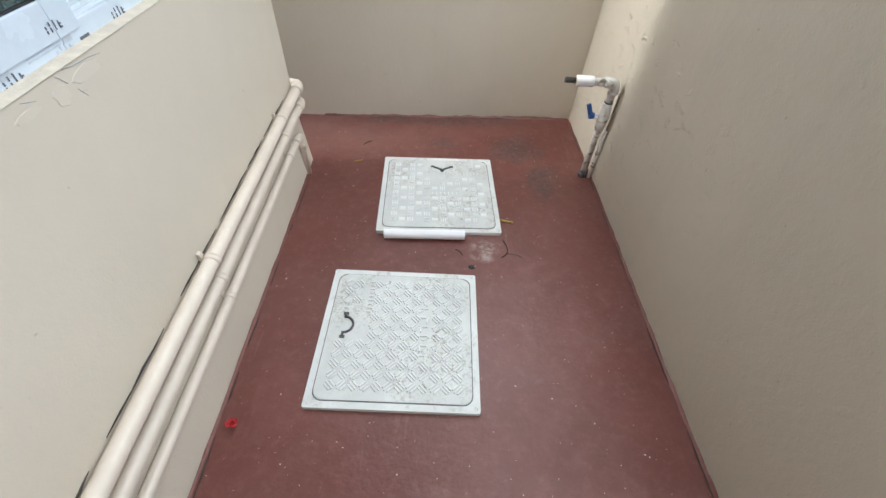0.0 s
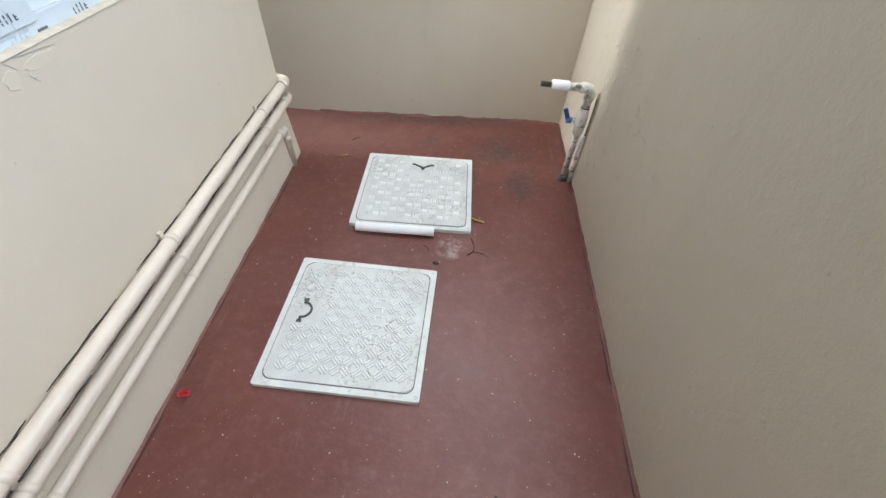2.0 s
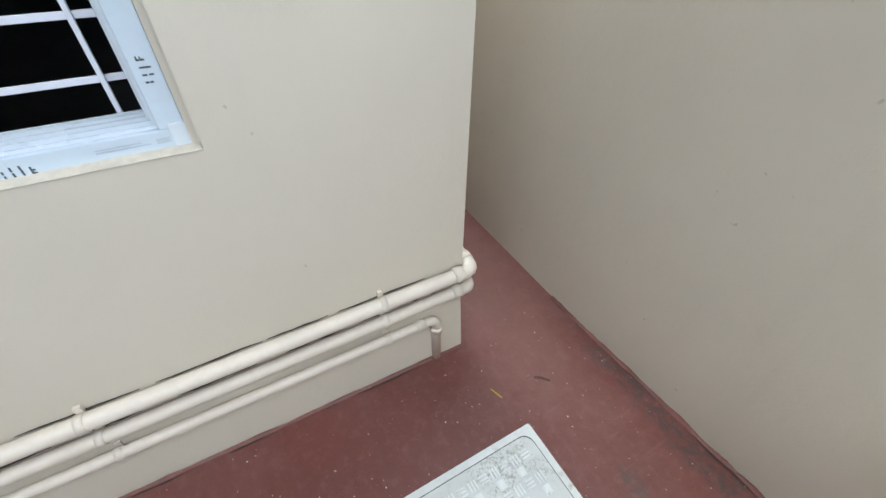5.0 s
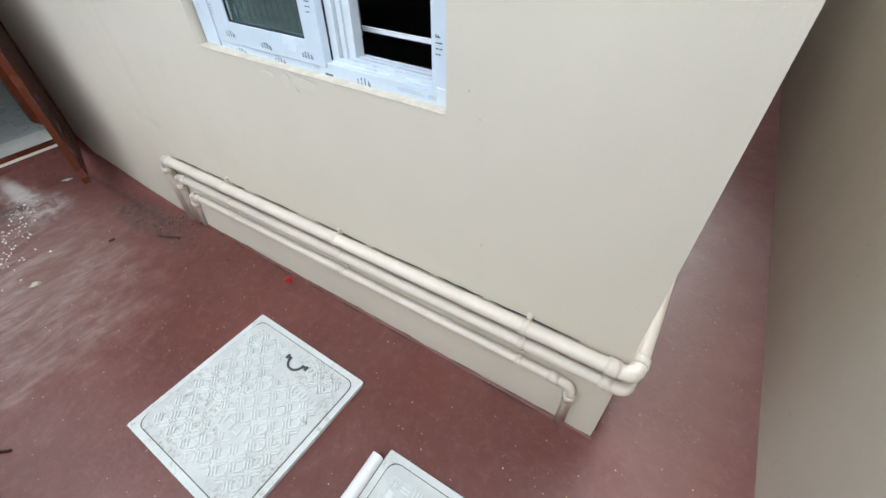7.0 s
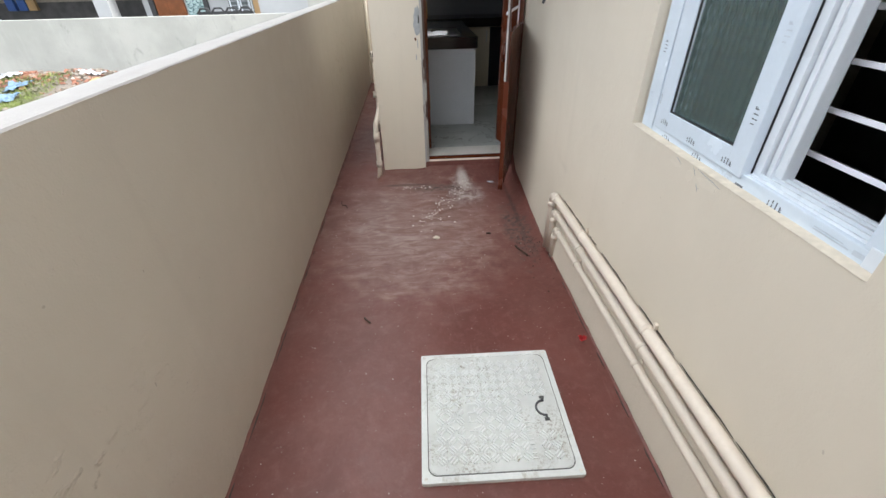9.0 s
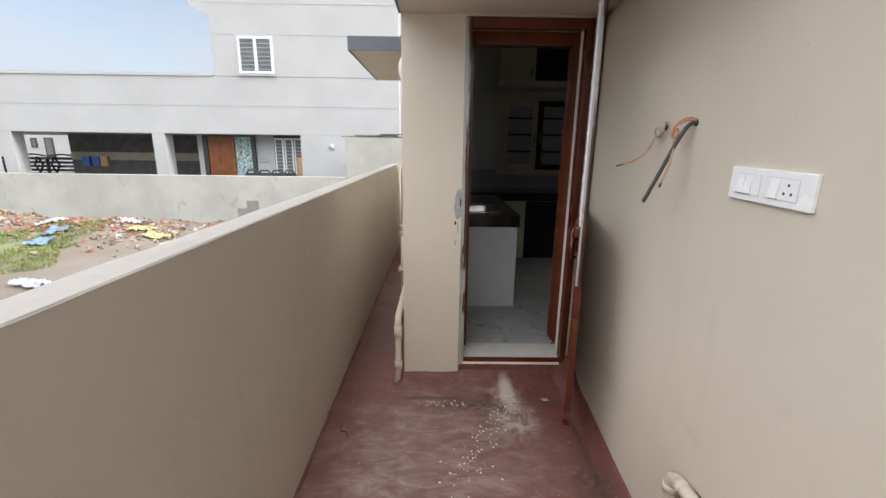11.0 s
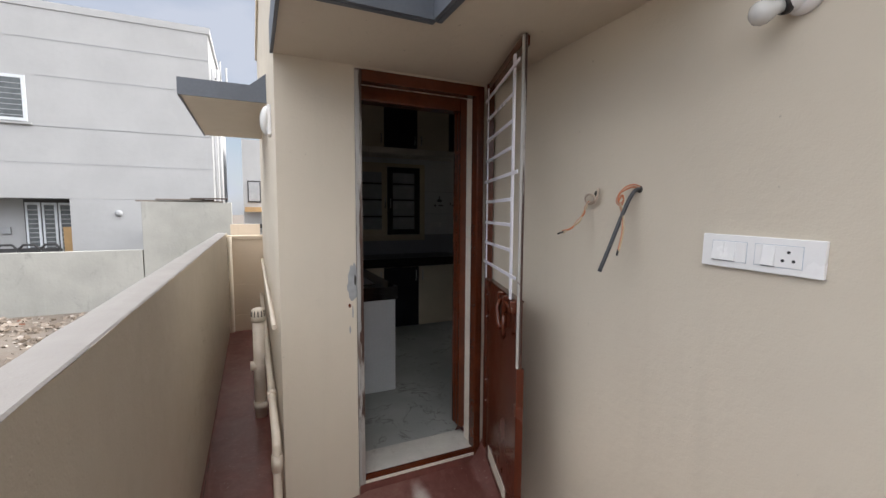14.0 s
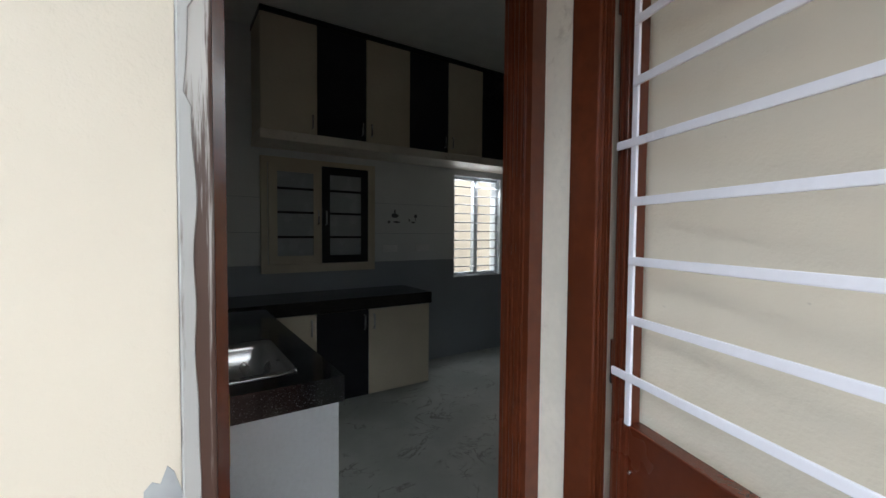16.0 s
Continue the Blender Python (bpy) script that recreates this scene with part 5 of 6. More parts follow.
prof = [(0.058, 0.0165), (0.075, 0.0175), (0.088, 0.023), (0.102, 0.0285), (0.112, 0.029), (0.122, 0.025), (0.130, 0.015), (0.133, 0.003)]
part("bulb_glass", tube(bmesh.new(), [c0 + way * d for d, _ in prof], [r for _, r in prof], 20), bulb_glass, bulb)


def spline(pts, n=8):
    """A smooth line through the points."""
    p = [Vector(a) for a in pts]
    p = [p[0] * 2 - p[1]] + p + [p[-1] * 2 - p[-2]]
    out = []
    for i in range(1, len(p) - 2):
        for k in range(n):
            t = k / n
            a, b, c, d = p[i - 1], p[i], p[i + 1], p[i + 2]
            out.append(0.5 * ((2 * b) + (c - a) * t + (2 * a - 5 * b + 4 * c - d) * t * t + (3 * b - a - 3 * c + d) * t ** 3))
    return out + [p[-2]]


wires_a = thing("loose_wires", (0.0, 0.83, 1.63), "knotted loose wires hanging from a wall hole", "wires")
part("wall_hole", tube(bmesh.new(), [(-0.002, 0.832, 1.637), (0.0012, 0.832, 1.637)], 0.013, 14), hole_dark, wires_a)
for e, m in ((0.0, insulation_pale), (0.004, insulation_pale)):
    loop = [(0.0, 0.834, 1.642), (0.014, 0.846, 1.646 - e), (0.022, 0.853, 1.63), (0.022, 0.846 - e, 1.612), (0.02, 0.826, 1.602 + e), (0.02, 0.808, 1.608), (0.022, 0.806, 1.622 + e), (0.024, 0.822, 1.632), (0.026, 0.842, 1.626 - e), (0.026, 0.84, 1.61), (0.026, 0.818, 1.604)]
    loop = [(x * 1.15, 0.83 + (y - 0.83) * 1.4, 1.618 + (z - 1.618) * 1.35) for x, y, z in loop]
    part("wire", tube(bmesh.new(), spline(loop), 0.0038, 7), m, wires_a)
for k, (e, m) in enumerate(((0.0, insulation_pale), (0.004, insulation_red), (-0.003, insulation_yellow), (0.002, insulation_pale))):
    pts = [(0.026, 0.814 + e, 1.608), (0.036, 0.812 - e, 1.585), (0.05, 0.813 + e, 1.558), (0.075, 0.815 - e * 2, 1.528), (0.115, 0.818 + e, 1.502), (0.155, 0.82 - e, 1.487 + e)]
    part("wire", tube(bmesh.new(), spline(pts), 0.0036, 7), m, wires_a)
part("wire_end", tube(bmesh.new(), [(0.150, 0.82, 1.489), (0.182, 0.822, 1.481)], 0.0032, 8), gasket, wires_a)

wires_b = thing("loose_wires", (0.0, 1.033, 1.643), "orange loose wires hanging from a dark conduit end", "wires")
part("wall_hole", tube(bmesh.new(), [(-0.002, 1.033, 1.645), (0.0012, 1.033, 1.645)], 0.013, 14), hole_dark, wires_b)
part("conduit", tube(bmesh.new(), spline([(-0.01, 1.034, 1.648), (0.02, 1.03, 1.640), (0.042, 1.024, 1.605), (0.065, 1.017, 1.548), (0.10, 1.006, 1.452), (0.138, 0.996, 1.355)]), 0.0072, 12), conduit, wires_b, "dark grey conduit")
for k, m in enumerate((insulation_red, insulation_pale, insulation_red)):
    e = (k - 1) * 0.004
    pts = [(0.0, 1.033, 1.652 + e), (0.02, 1.022, 1.658 + e), (0.04, 1.005, 1.648 + e), (0.054, 0.992, 1.628), (0.058, 0.99 + e, 1.602), (0.052, 1.0, 1.592 + e), (0.046, 1.006, 1.61), (0.05, 0.998 + e, 1.625), (0.058, 0.992, 1.60)]
    part("wire", tube(bmesh.new(), spline(pts), 0.0032, 7), m, wires_b)
for k, m in enumerate((insulation_pale, insulation_red, insulation_yellow)):
    e = (k - 1) * 0.004
    pts = [(0.055, 0.995, 1.60), (0.058, 1.008 + e, 1.575), (0.066, 1.022 + e, 1.545), (0.076, 1.034 + e, 1.505), (0.09, 1.04 + e, 1.465), (0.103, 1.042 + e, 1.43)]
    part("wire", tube(bmesh.new(), spline(pts), 0.0028, 7), m, wires_b)
part("wire_end", tube(bmesh.new(), [(0.101, 1.042, 1.435), (0.108, 1.042, 1.415)], 0.0038, 8), gasket, wires_b)

# ---- kitchen ----
def counter_slab(name, rects, z0, z1, label):
    (x0, x1, y0, y1), hole = rects
    bm = holed(lambda u, v, w: (u, v, w), x0, x1, y0, y1, z0, z1, hole) if hole else boxes((x0, x1, y0, y1, z0, z1), bevel=0.004)
    return solid(name, bm, granite_mat, label, "worktop")


FZ = 0.075
sx0, sx1, sy0, sy1 = 0.36, 0.78, -1.86, -1.30
counter_slab("worktop", ((0.18, KIN - 0.009, -2.93, -1.13), (sx0, sx1, sy0, sy1)), 0.848, 0.956, "polished black granite worktop with a sink cut-out")
counter_slab("worktop", ((-1.37, KIN - 0.009, KBACK + 0.009, -2.935), None), 0.862, 0.972, "polished black granite worktop along the back wall")
base = thing("sink_counter", (0.55, -1.15, FZ), "kitchen sink counter closed by a pale marble end panel", "counter")
part("end_panel", boxes((0.198, KIN - 0.01, -1.17, -1.15, FZ, 0.847), bevel=0.002), end_panel, base, "pale marble end panel")
part("front_panel", boxes((0.2, 0.22, -2.92, -1.172, FZ, 0.847)), lam_cream, base, "cream cabinet front")
sink = thing("kitchen_sink", (0.57, -1.58, 0.95), "stainless steel sink set in the granite worktop", "sink")
bm = bmesh.new()
outer_l = rounded(sx0 - 0.03, sx1 + 0.03, sy0 - 0.03, sy1 + 0.03, 0.04)
inner_l = rounded(sx0 + 0.02, sx1 - 0.02, sy0 + 0.02, sy1 - 0.02, 0.06)
low_l = rounded(sx0 + 0.05, sx1 - 0.05, sy0 + 0.05, sy1 - 0.05, 0.07)
rows = [[bm.verts.new((x, y, z)) for x, y in ring] for ring, z in ((outer_l, 0.957), (outer_l, 0.961), (inner_l, 0.959), (inner_l, 0.93), (low_l, 0.78))]
for a, b in zip(rows, rows[1:]):
    for k in range(len(a)):
        bm.faces.new((a[k], a[(k + 1) % len(a)], b[(k + 1) % len(a)], b[k])).smooth = True
bm.faces.new(rows[-1])
part("basin", bm, steel, sink)
part("drain", tube(bmesh.new(), [(0.57, -1.58, 0.781), (0.57, -1.58, 0.784)], 0.045, 18), iron_mat, sink)


def cabinet(name, x0, x1, y, depth, z0, z1, mat, handle_side, label, group, handle_z, hl=0.13):
    """A cupboard unit that faces the room, with one door and its bar handle."""
    ob = thing(name, ((x0 + x1) / 2, y, z0), label, "cabinet", group)
    part("body", boxes((x0 + 0.002, x1 - 0.002, y - depth, y - 0.02, z0, z1)), lam_cream, ob)
    d = part("door", boxes((x0 + 0.003, x1 - 0.003, y - 0.018, y, z0 + 0.004, z1 - 0.004), bevel=0.002), mat, ob)
    hx = x0 + 0.045 if handle_side < 0 else x1 - 0.045
    part("handle", tube(bmesh.new(), [(hx, y, handle_z), (hx, y + 0.028, handle_z + 0.004), (hx, y + 0.028, handle_z + hl - 0.004), (hx, y, handle_z + hl)], 0.006, 8), steel, d, "chrome bar handle")
    return ob


for x0, x1, m, side, label in ((-0.24, 0.178, lam_cream, -1, "cream laminate base cabinet under the worktop"), (-0.712, -0.24, lam_black, -1, "black gloss base cabinet under the worktop"),
                               (-1.352, -0.712, lam_cream, 1, "wide cream laminate base cabinet under the worktop")):
    cabinet("base_cabinet", x0, x1, -2.95, 0.58, FZ, 0.86, m, side, label, "base cabinets", 0.68)
loft = fixed("loft_shelf", boxes((-2.9, 0.165, KBACK, -3.10, 2.312, 2.388), bevel=0.003), cream_trim, "cream painted concrete loft shelf", "shelf")
edges = [0.16, -0.30, -0.755, -1.213, -1.67, -2.125, -2.585]
for k in range(6):
    black = k % 2 == 1
    cabinet("loft_cabinet", edges[k + 1], edges[k], -3.112, 0.42, 2.39, 3.325, lam_black if black else lam_cream, -1 if k % 2 else 1 if k else -1,
            "black gloss loft cabinet on the shelf" if black else "cream laminate loft cabinet on the shelf", "loft cabinets", 2.44, 0.11)
fixed("trim_loft_top", boxes((-2.6, 0.162, KBACK, -3.10, 3.326, 3.366)), lam_black, "black strip above the loft cabinets", "trim")

glazed = thing("wall_cupboard", (-0.46, KBACK + 0.02, 1.17), "cream wall cupboard with one cream and one black glazed door", "cupboard")
gy = KBACK + 0.008
part("cupboard_frame", boxes((0.04, 0.095, gy, gy + 0.05, 1.165, 2.235), (-1.01, -0.93, gy, gy + 0.05, 1.165, 2.235), (-0.93, 0.04, gy, gy + 0.05, 1.165, 1.245), (-0.93, 0.04, gy, gy + 0.05, 2.185, 2.235)), lam_cream, glazed)


def glazed_door(x0, x1, mat, side, label):
    y = gy + 0.052
    d = part("door", boxes((x0, x0 + 0.075, y, y + 0.02, 1.25, 2.182), (x1 - 0.075, x1, y, y + 0.02, 1.25, 2.182), (x0 + 0.075, x1 - 0.075, y, y + 0.02, 1.25, 1.325), (x0 + 0.075, x1 - 0.075, y, y + 0.02, 2.105, 2.182)), mat, glazed, label)
    part("glass", boxes((x0 + 0.07, x1 - 0.07, y + 0.004, y + 0.008, 1.32, 2.11)), cupboard_glass, d, "grey cupboard glass")
    for z in (1.49, 1.72, 1.94):
        part("glazing_bar", boxes((x0 + 0.074, x1 - 0.074, y + 0.008, y + 0.018, z, z + 0.022)), lam_black, d)
    hx = x1 - 0.035 if side > 0 else x0 + 0.035
    part("handle", tube(bmesh.new(), [(hx, y + 0.018, 1.62), (hx, y + 0.045, 1.63), (hx, y + 0.045, 1.75), (hx, y + 0.018, 1.76)], 0.006, 8), steel, d, "chrome bar handle")


glazed_door(-0.445, 0.035, lam_cream, -1, "cream door frame")
glazed_door(-0.925, -0.452, lam_black, 1, "black door frame")

for x in (-1.21, -1.62):
    sock = thing("socket_plate", (x, KBACK, 1.38), "white socket plate on the kitchen tiles", "socket", "sockets on the kitchen wall")
    part("plate", boxes((x - 0.09, x + 0.09, KBACK + 0.0005, KBACK + 0.012, 1.34, 1.42), bevel=0.003), switch_white, sock)
    part("module", boxes((x - 0.07, x + 0.07, KBACK + 0.012, KBACK + 0.015, 1.355, 1.405), bevel=0.001), switch_white, sock)
motif = thing("tile_motif", (-1.35, KBACK, 1.68), "small dark printed fruit and glass motif on white tiles", "tile motif", kind="structure")
for k, (x, z, rx, rz) in enumerate(((-1.20, 1.665, 0.02, 0.018), (-1.27, 1.735, 0.05, 0.03), (-1.27, 1.78, 0.012, 0.025), (-1.29, 1.665, 0.05, 0.012), (-1.45, 1.69, 0.012, 0.02), (-1.50, 1.665, 0.03, 0.012), (-1.53, 1.735, 0.022, 0.024), (-1.53, 1.70, 0.005, 0.025))):
    r = random.Random(k)
    bm = bmesh.new()
    bm.faces.new([bm.verts.new((x + rx * math.cos(a) * r.uniform(0.7, 1), KBACK + 0.002, z + rz * math.sin(a) * r.uniform(0.7, 1))) for a in [i * math.pi / 6 for i in range(12)]])
    part("print", bm, print_mat, motif)

kwin = thing("window_2", (-2.42, KBACK - 0.1, 1.03), "white kitchen window with horizontal safety bars, daylight behind", "window", kind="structure")
part("frame_stile", boxes((-2.78, -2.74, KBACK - 0.12, KBACK - 0.05, 1.03, 2.24), bevel=0.002), upvc, kwin)
part("frame_stile", boxes((-2.10, -2.06, KBACK - 0.12, KBACK - 0.05, 1.03, 2.24), bevel=0.002), upvc, kwin)
part("mullion", boxes((-2.46, -2.40, KBACK - 0.12, KBACK - 0.06, 1.07, 2.2), bevel=0.002), upvc, kwin)
part("frame_rail", boxes((-2.74, -2.10, KBACK - 0.12, KBACK - 0.05, 1.03, 1.07), bevel=0.002), upvc, kwin)
part("frame_rail", boxes((-2.74, -2.10, KBACK - 0.12, KBACK - 0.05, 2.2, 2.24), bevel=0.002), upvc, kwin)
for k in range(10):
    z = 1.14 + k * 0.108
    part("bar", tube(bmesh.new(), [(-2.78, KBACK - 0.03, z), (-2.06, KBACK - 0.03, z)], 0.007, 8), grille_white, kwin)

# ---- litter on the yard floor ----
def on_floor(x, y, lift=0.0):
    return Vector((x, y, floor_height(max(0, x), y) + lift))


def twig(pts, r, label, mat=None):
    line = spline([on_floor(x, y, r + 0.002 + 0.004 * (i % 2)) for i, (x, y) in enumerate(pts)], 6)
    return solid("twig", tube(bmesh.new(), line, [r * (0.5 + 0.5 * abs(math.sin(k * 1.3))) + 0.0006 for k in range(len(line))], 7), mat or twig_mat, label, "twig")


twig([(0.235, 1.26), (0.222, 1.31), (0.19, 1.355), (0.185, 1.385)], 0.006, "dark dry twig on the red floor")
twig([(1.16, 1.86), (1.145, 1.885), (1.125, 1.905)], 0.0045, "short dark twig on the red floor")
twig([(1.005, 2.86), (1.03, 2.885), (1.035, 2.93), (1.02, 2.965)], 0.002, "thin curled twig beside the drain cover")
twig([(1.03, 2.885), (1.07, 2.875), (1.10, 2.86)], 0.0013, "thin broken twig beside the drain cover")
twig([(0.285, 3.70), (0.30, 3.72), (0.325, 3.745)], 0.0022, "tiny dry twig near the far wall")
twig([(0.80, 2.90), (0.82, 2.885), (0.83, 2.865)], 0.0016, "tiny curled twig between the drain covers")
twig([(1.40, 0.62), (1.42, 0.58), (1.45, 0.56), (1.46, 0.50)], 0.0025, "thin root-like twig near the boundary wall")
twig([(1.015, 3.105), (1.045, 3.09), (1.08, 3.085)], 0.0045, "crumpled yellow straw scrap beside the drain cover", straw)
twig([(0.25, 3.53), (0.30, 3.545)], 0.0025, "thin yellow straw on the red floor", straw)


def lump(name, at, size, mat, label, category, seed=0, flat=0.6):
    bm = bmesh.new()
    bmesh.ops.create_icosphere(bm, subdivisions=2, radius=1.0)
    for v in bm.verts:
        k = 1 + 0.55 * noise.noise(v.co * 1.7 + Vector((seed, 0, 0)))
        v.co = Vector((v.co.x * k * size, v.co.y * k * size * 0.75, max(-0.3, v.co.z) * k * size * flat)) + at
    return solid(name, bm, mat, label, category)


lump("plaster_crumb", on_floor(0.743, 1.111, 0.004), 0.022, plaster_pale, "pale plaster crumb on the red floor", "crumb", 2)
lump("dark_scrap", on_floor(0.382, 1.083, 0.002), 0.016, twig_mat, "small black scrap on the red floor", "scrap", 5, 0.3)
lump("dark_scrap", on_floor(0.868, 2.80, 0.003), 0.013, black_plastic, "small black plastic scrap beside the drain cover", "scrap", 7, 0.5)

flower = thing("red_scrap", on_floor(0.091, 2.113), "crumpled bright red scrap on the floor", "scrap")
rng = random.Random(8)
for k in range(5):
    bm = bmesh.new()
    a = k * 1.26
    ring = [bm.verts.new(on_floor(0.091, 2.113, 0.004) + Vector((math.cos(a) * s * (0.012 + 0.006 * k) - math.sin(a) * b * 0.8, math.sin(a) * s * 0.016 + math.cos(a) * b * 0.8, 0.016 * math.sin(s * 2.6) + 0.004 * k * s)))
            for s, b in ((0, 0.004), (0.4, 0.012), (0.8, 0.013), (1.0, 0.0), (0.8, -0.011), (0.4, -0.012), (0, -0.004))]
    bm.faces.new(ring)
    bmesh.ops.solidify(bm, geom=bm.faces[:], thickness=0.003)
    part("petal", bm, red_plastic, flower)

pack = thing("foil_packet", on_floor(0.235, 0.262), "small blue and silver foil packet near the door", "packet")
bm = boxes((-0.024, 0.024, -0.017, 0.017, 0.0, 0.006), bevel=0.002)
for v in bm.verts:
    v.co.z += 0.004 * math.sin(v.co.x * 110)
bmesh.ops.transform(bm, matrix=Matrix.Translation(on_floor(0.235, 0.262, 0.004)) @ pose(0, 0, 0, 6, -5, 25), verts=bm.verts[:])
part("wrapper", bm, foil, pack)

# plaster crumbs swept before the door, and grit over the whole floor
bm = bmesh.new()
rng = random.Random(21)
for k in range(520):
    if k < 170:
        t = rng.random()
        x, y = 0.46 + 0.34 * t + rng.gauss(0, 0.03 + 0.05 * t), 0.27 + 0.62 * t + rng.gauss(0, 0.03 + 0.05 * t)
        s = rng.choice((0.002, 0.003, 0.003, 0.005, 0.007))
    elif k < 200:
        x, y, s = rng.uniform(0.75, 1.1), rng.uniform(0.27, 0.33), rng.choice((0.003, 0.006))
    else:
        x, y = rng.uniform(0.05, 1.52), rng.uniform(0.25, 3.95)
        s = rng.choice((0.0012, 0.0016, 0.002, 0.0028))
    p = on_floor(x, y)
    top = bm.verts.new(p + Vector((0, 0, s)))
    ring = [bm.verts.new(p + Vector((s * math.cos(a) * rng.uniform(0.6, 1.3), s * math.sin(a) * rng.uniform(0.6, 1.3), -0.0005))) for a in (0, 1.3, 2.5, 3.8, 5.0)]
    for i in range(5):
        bm.faces.new((ring[i], ring[(i + 1) % 5], top))
solid("grit", bm, chalk_white, "scattered pale plaster crumbs and grit on the floor", "grit", kind="stuff")
bm = bmesh.new()
for k in range(90):
    x, y = rng.uniform(0.05, 0.22), 1.15 + abs(rng.gauss(0, 0.25))
    s = rng.choice((0.002, 0.003, 0.005))
    p = on_floor(x, y)
    top = bm.verts.new(p + Vector((0, 0, s)))
    ring = [bm.verts.new(p + Vector((s * math.cos(a) * rng.uniform(0.6, 1.3), s * math.sin(a) * rng.uniform(0.6, 1.3), -0.0005))) for a in (0, 1.3, 2.5, 3.8, 5.0)]
    for i in range(5):
        bm.faces.new((ring[i], ring[(i + 1) % 5], top))
solid("dark_grit", bm, twig_mat, "dark crumbs on the floor below the pipes", "grit", kind="stuff")

# ---- vacant plot and the street beyond ----
bm = bmesh.new()
near_x = [-300, -60, -12, W + 0.1] + [W + 0.1 + 0.35 * k for k in range(1, 60)] + [40, 90, 300]
near_y = [-300, -60, -20, -12] + [-9.8 + 0.3 * k for k in range(0, 60)] + [20, 60, 300]
g = {}
for i, x in enumerate(near_x):
    for j, y in enumerate(near_y):
        inside = W + 0.1 < x < 22 and -9.5 < y < 8.5
        h = 0.10 * noise.noise((x * 0.7, y * 0.7, 3)) + 0.05 * noise.noise((x * 2.3, y * 2.3, 8)) if inside else 0.0
        if inside:
            h += 0.18 * math.exp(-((y + 8.2) / 1.2) ** 2) * (0.5 + noise.noise((x * 0.9, 0, 0))) * (smooth((x - 3) / 2) + 1.3 * smooth((x - 7) / 2))
        g[i, j] = bm.verts.new((x, y, PLOT + h - 0.02))
for i in range(len(near_x) - 1):
    for j in range(len(near_y) - 1):
        bm.faces.new((g[i, j], g[i + 1, j], g[i + 1, j + 1], g[i, j + 1])).smooth = True
fixed("ground", bm, soil, "bare earth and cement dust of a vacant plot", "ground")


def plot_z(x, y):
    h = 0.10 * noise.noise((x * 0.7, y * 0.7, 3)) + 0.05 * noise.noise((x * 2.3, y * 2.3, 8))
    return PLOT + h + 0.18 * math.exp(-((y + 8.2) / 1.2) ** 2) * (0.5 + noise.noise((x * 0.9, 0, 0))) * (smooth((x - 3) / 2) + 1.3 * smooth((x - 7) / 2)) - 0.02


rng = random.Random(31)
for kind, m in enumerate(rubble_mats):
    bm = bmesh.new()
    for k in range(950):
        x = rng.uniform(4.6, 13.5)
        y = -8.4 + rng.gauss(0, 0.75) + (1.2 * rng.random() if x < 9 else 0)
        if kind == 0 and (k > 200 or x < 8):
            x, y = rng.gauss(10.4, 1.5), -8.2 + rng.gauss(0, 0.55)
            if k > 800:
                continue
        if kind == 2 and k > 420:
            continue
        y = max(-9.25, y)
        s = rng.choice((0.010, 0.014, 0.020, 0.028, 0.038, 0.055)) * (1.0 if kind != 2 else 0.9)
        if not kind:
            dims = (s * 1.2, s * 0.7, s * 0.5)
        else:
            dims = (s * rng.uniform(0.7, 1.6), s * rng.uniform(0.5, 1.1), s * rng.uniform(0.2, 0.6))
        vs = quad_box(bm, -dims[0], dims[0], -dims[1], dims[1], -dims[2], dims[2])
        mm = Matrix.Translation((x, y, plot_z(x, y) + dims[2] * 0.6)) @ Euler((rng.gauss(0, 0.4), rng.gauss(0, 0.4), rng.uniform(0, 6.3))).to_matrix().to_4x4()
        for v in vs:
            v.co = mm @ (v.co * rng.uniform(0.75, 1.1))
    solid("rubble", bm, m, ("broken red brick rubble on the plot", "grey mortar rubble on the plot", "white plaster rubble on the plot", "lumps of brown earth on the plot")[kind], "rubble", kind="stuff")


def scrap(x, y, sx, sy, mat, label, seed):
    bm = bmesh.new()
    n = 13
    rr = random.Random(seed)
    gg = {}
    for i in range(n):
        for j in range(n):
            u, v = (i / (n - 1) - 0.5) * sx, (j / (n - 1) - 0.5) * sy
            u += rr.uniform(-0.035, 0.035) * sx + 0.12 * sx * noise.noise((v * 7, seed, 2))
            v += rr.uniform(-0.035, 0.035) * sy + 0.12 * sy * noise.noise((u * 7, seed, 6))
            gg[i, j] = bm.verts.new((x + u, y + v, plot_z(x + u, y + v) + 0.03 + 0.09 * abs(noise.noise((u * 6 + seed, v * 6, 1))) + 0.10 * abs(noise.noise((u * 13, v * 13 + seed, 4)))))
    for i in range(n - 1):
        for j in range(n - 1):
            bm.faces.new((gg[i, j], gg[i + 1, j], gg[i + 1, j + 1], gg[i, j + 1]))
    return solid("litter_sheet", bm, mat, label, "litter")


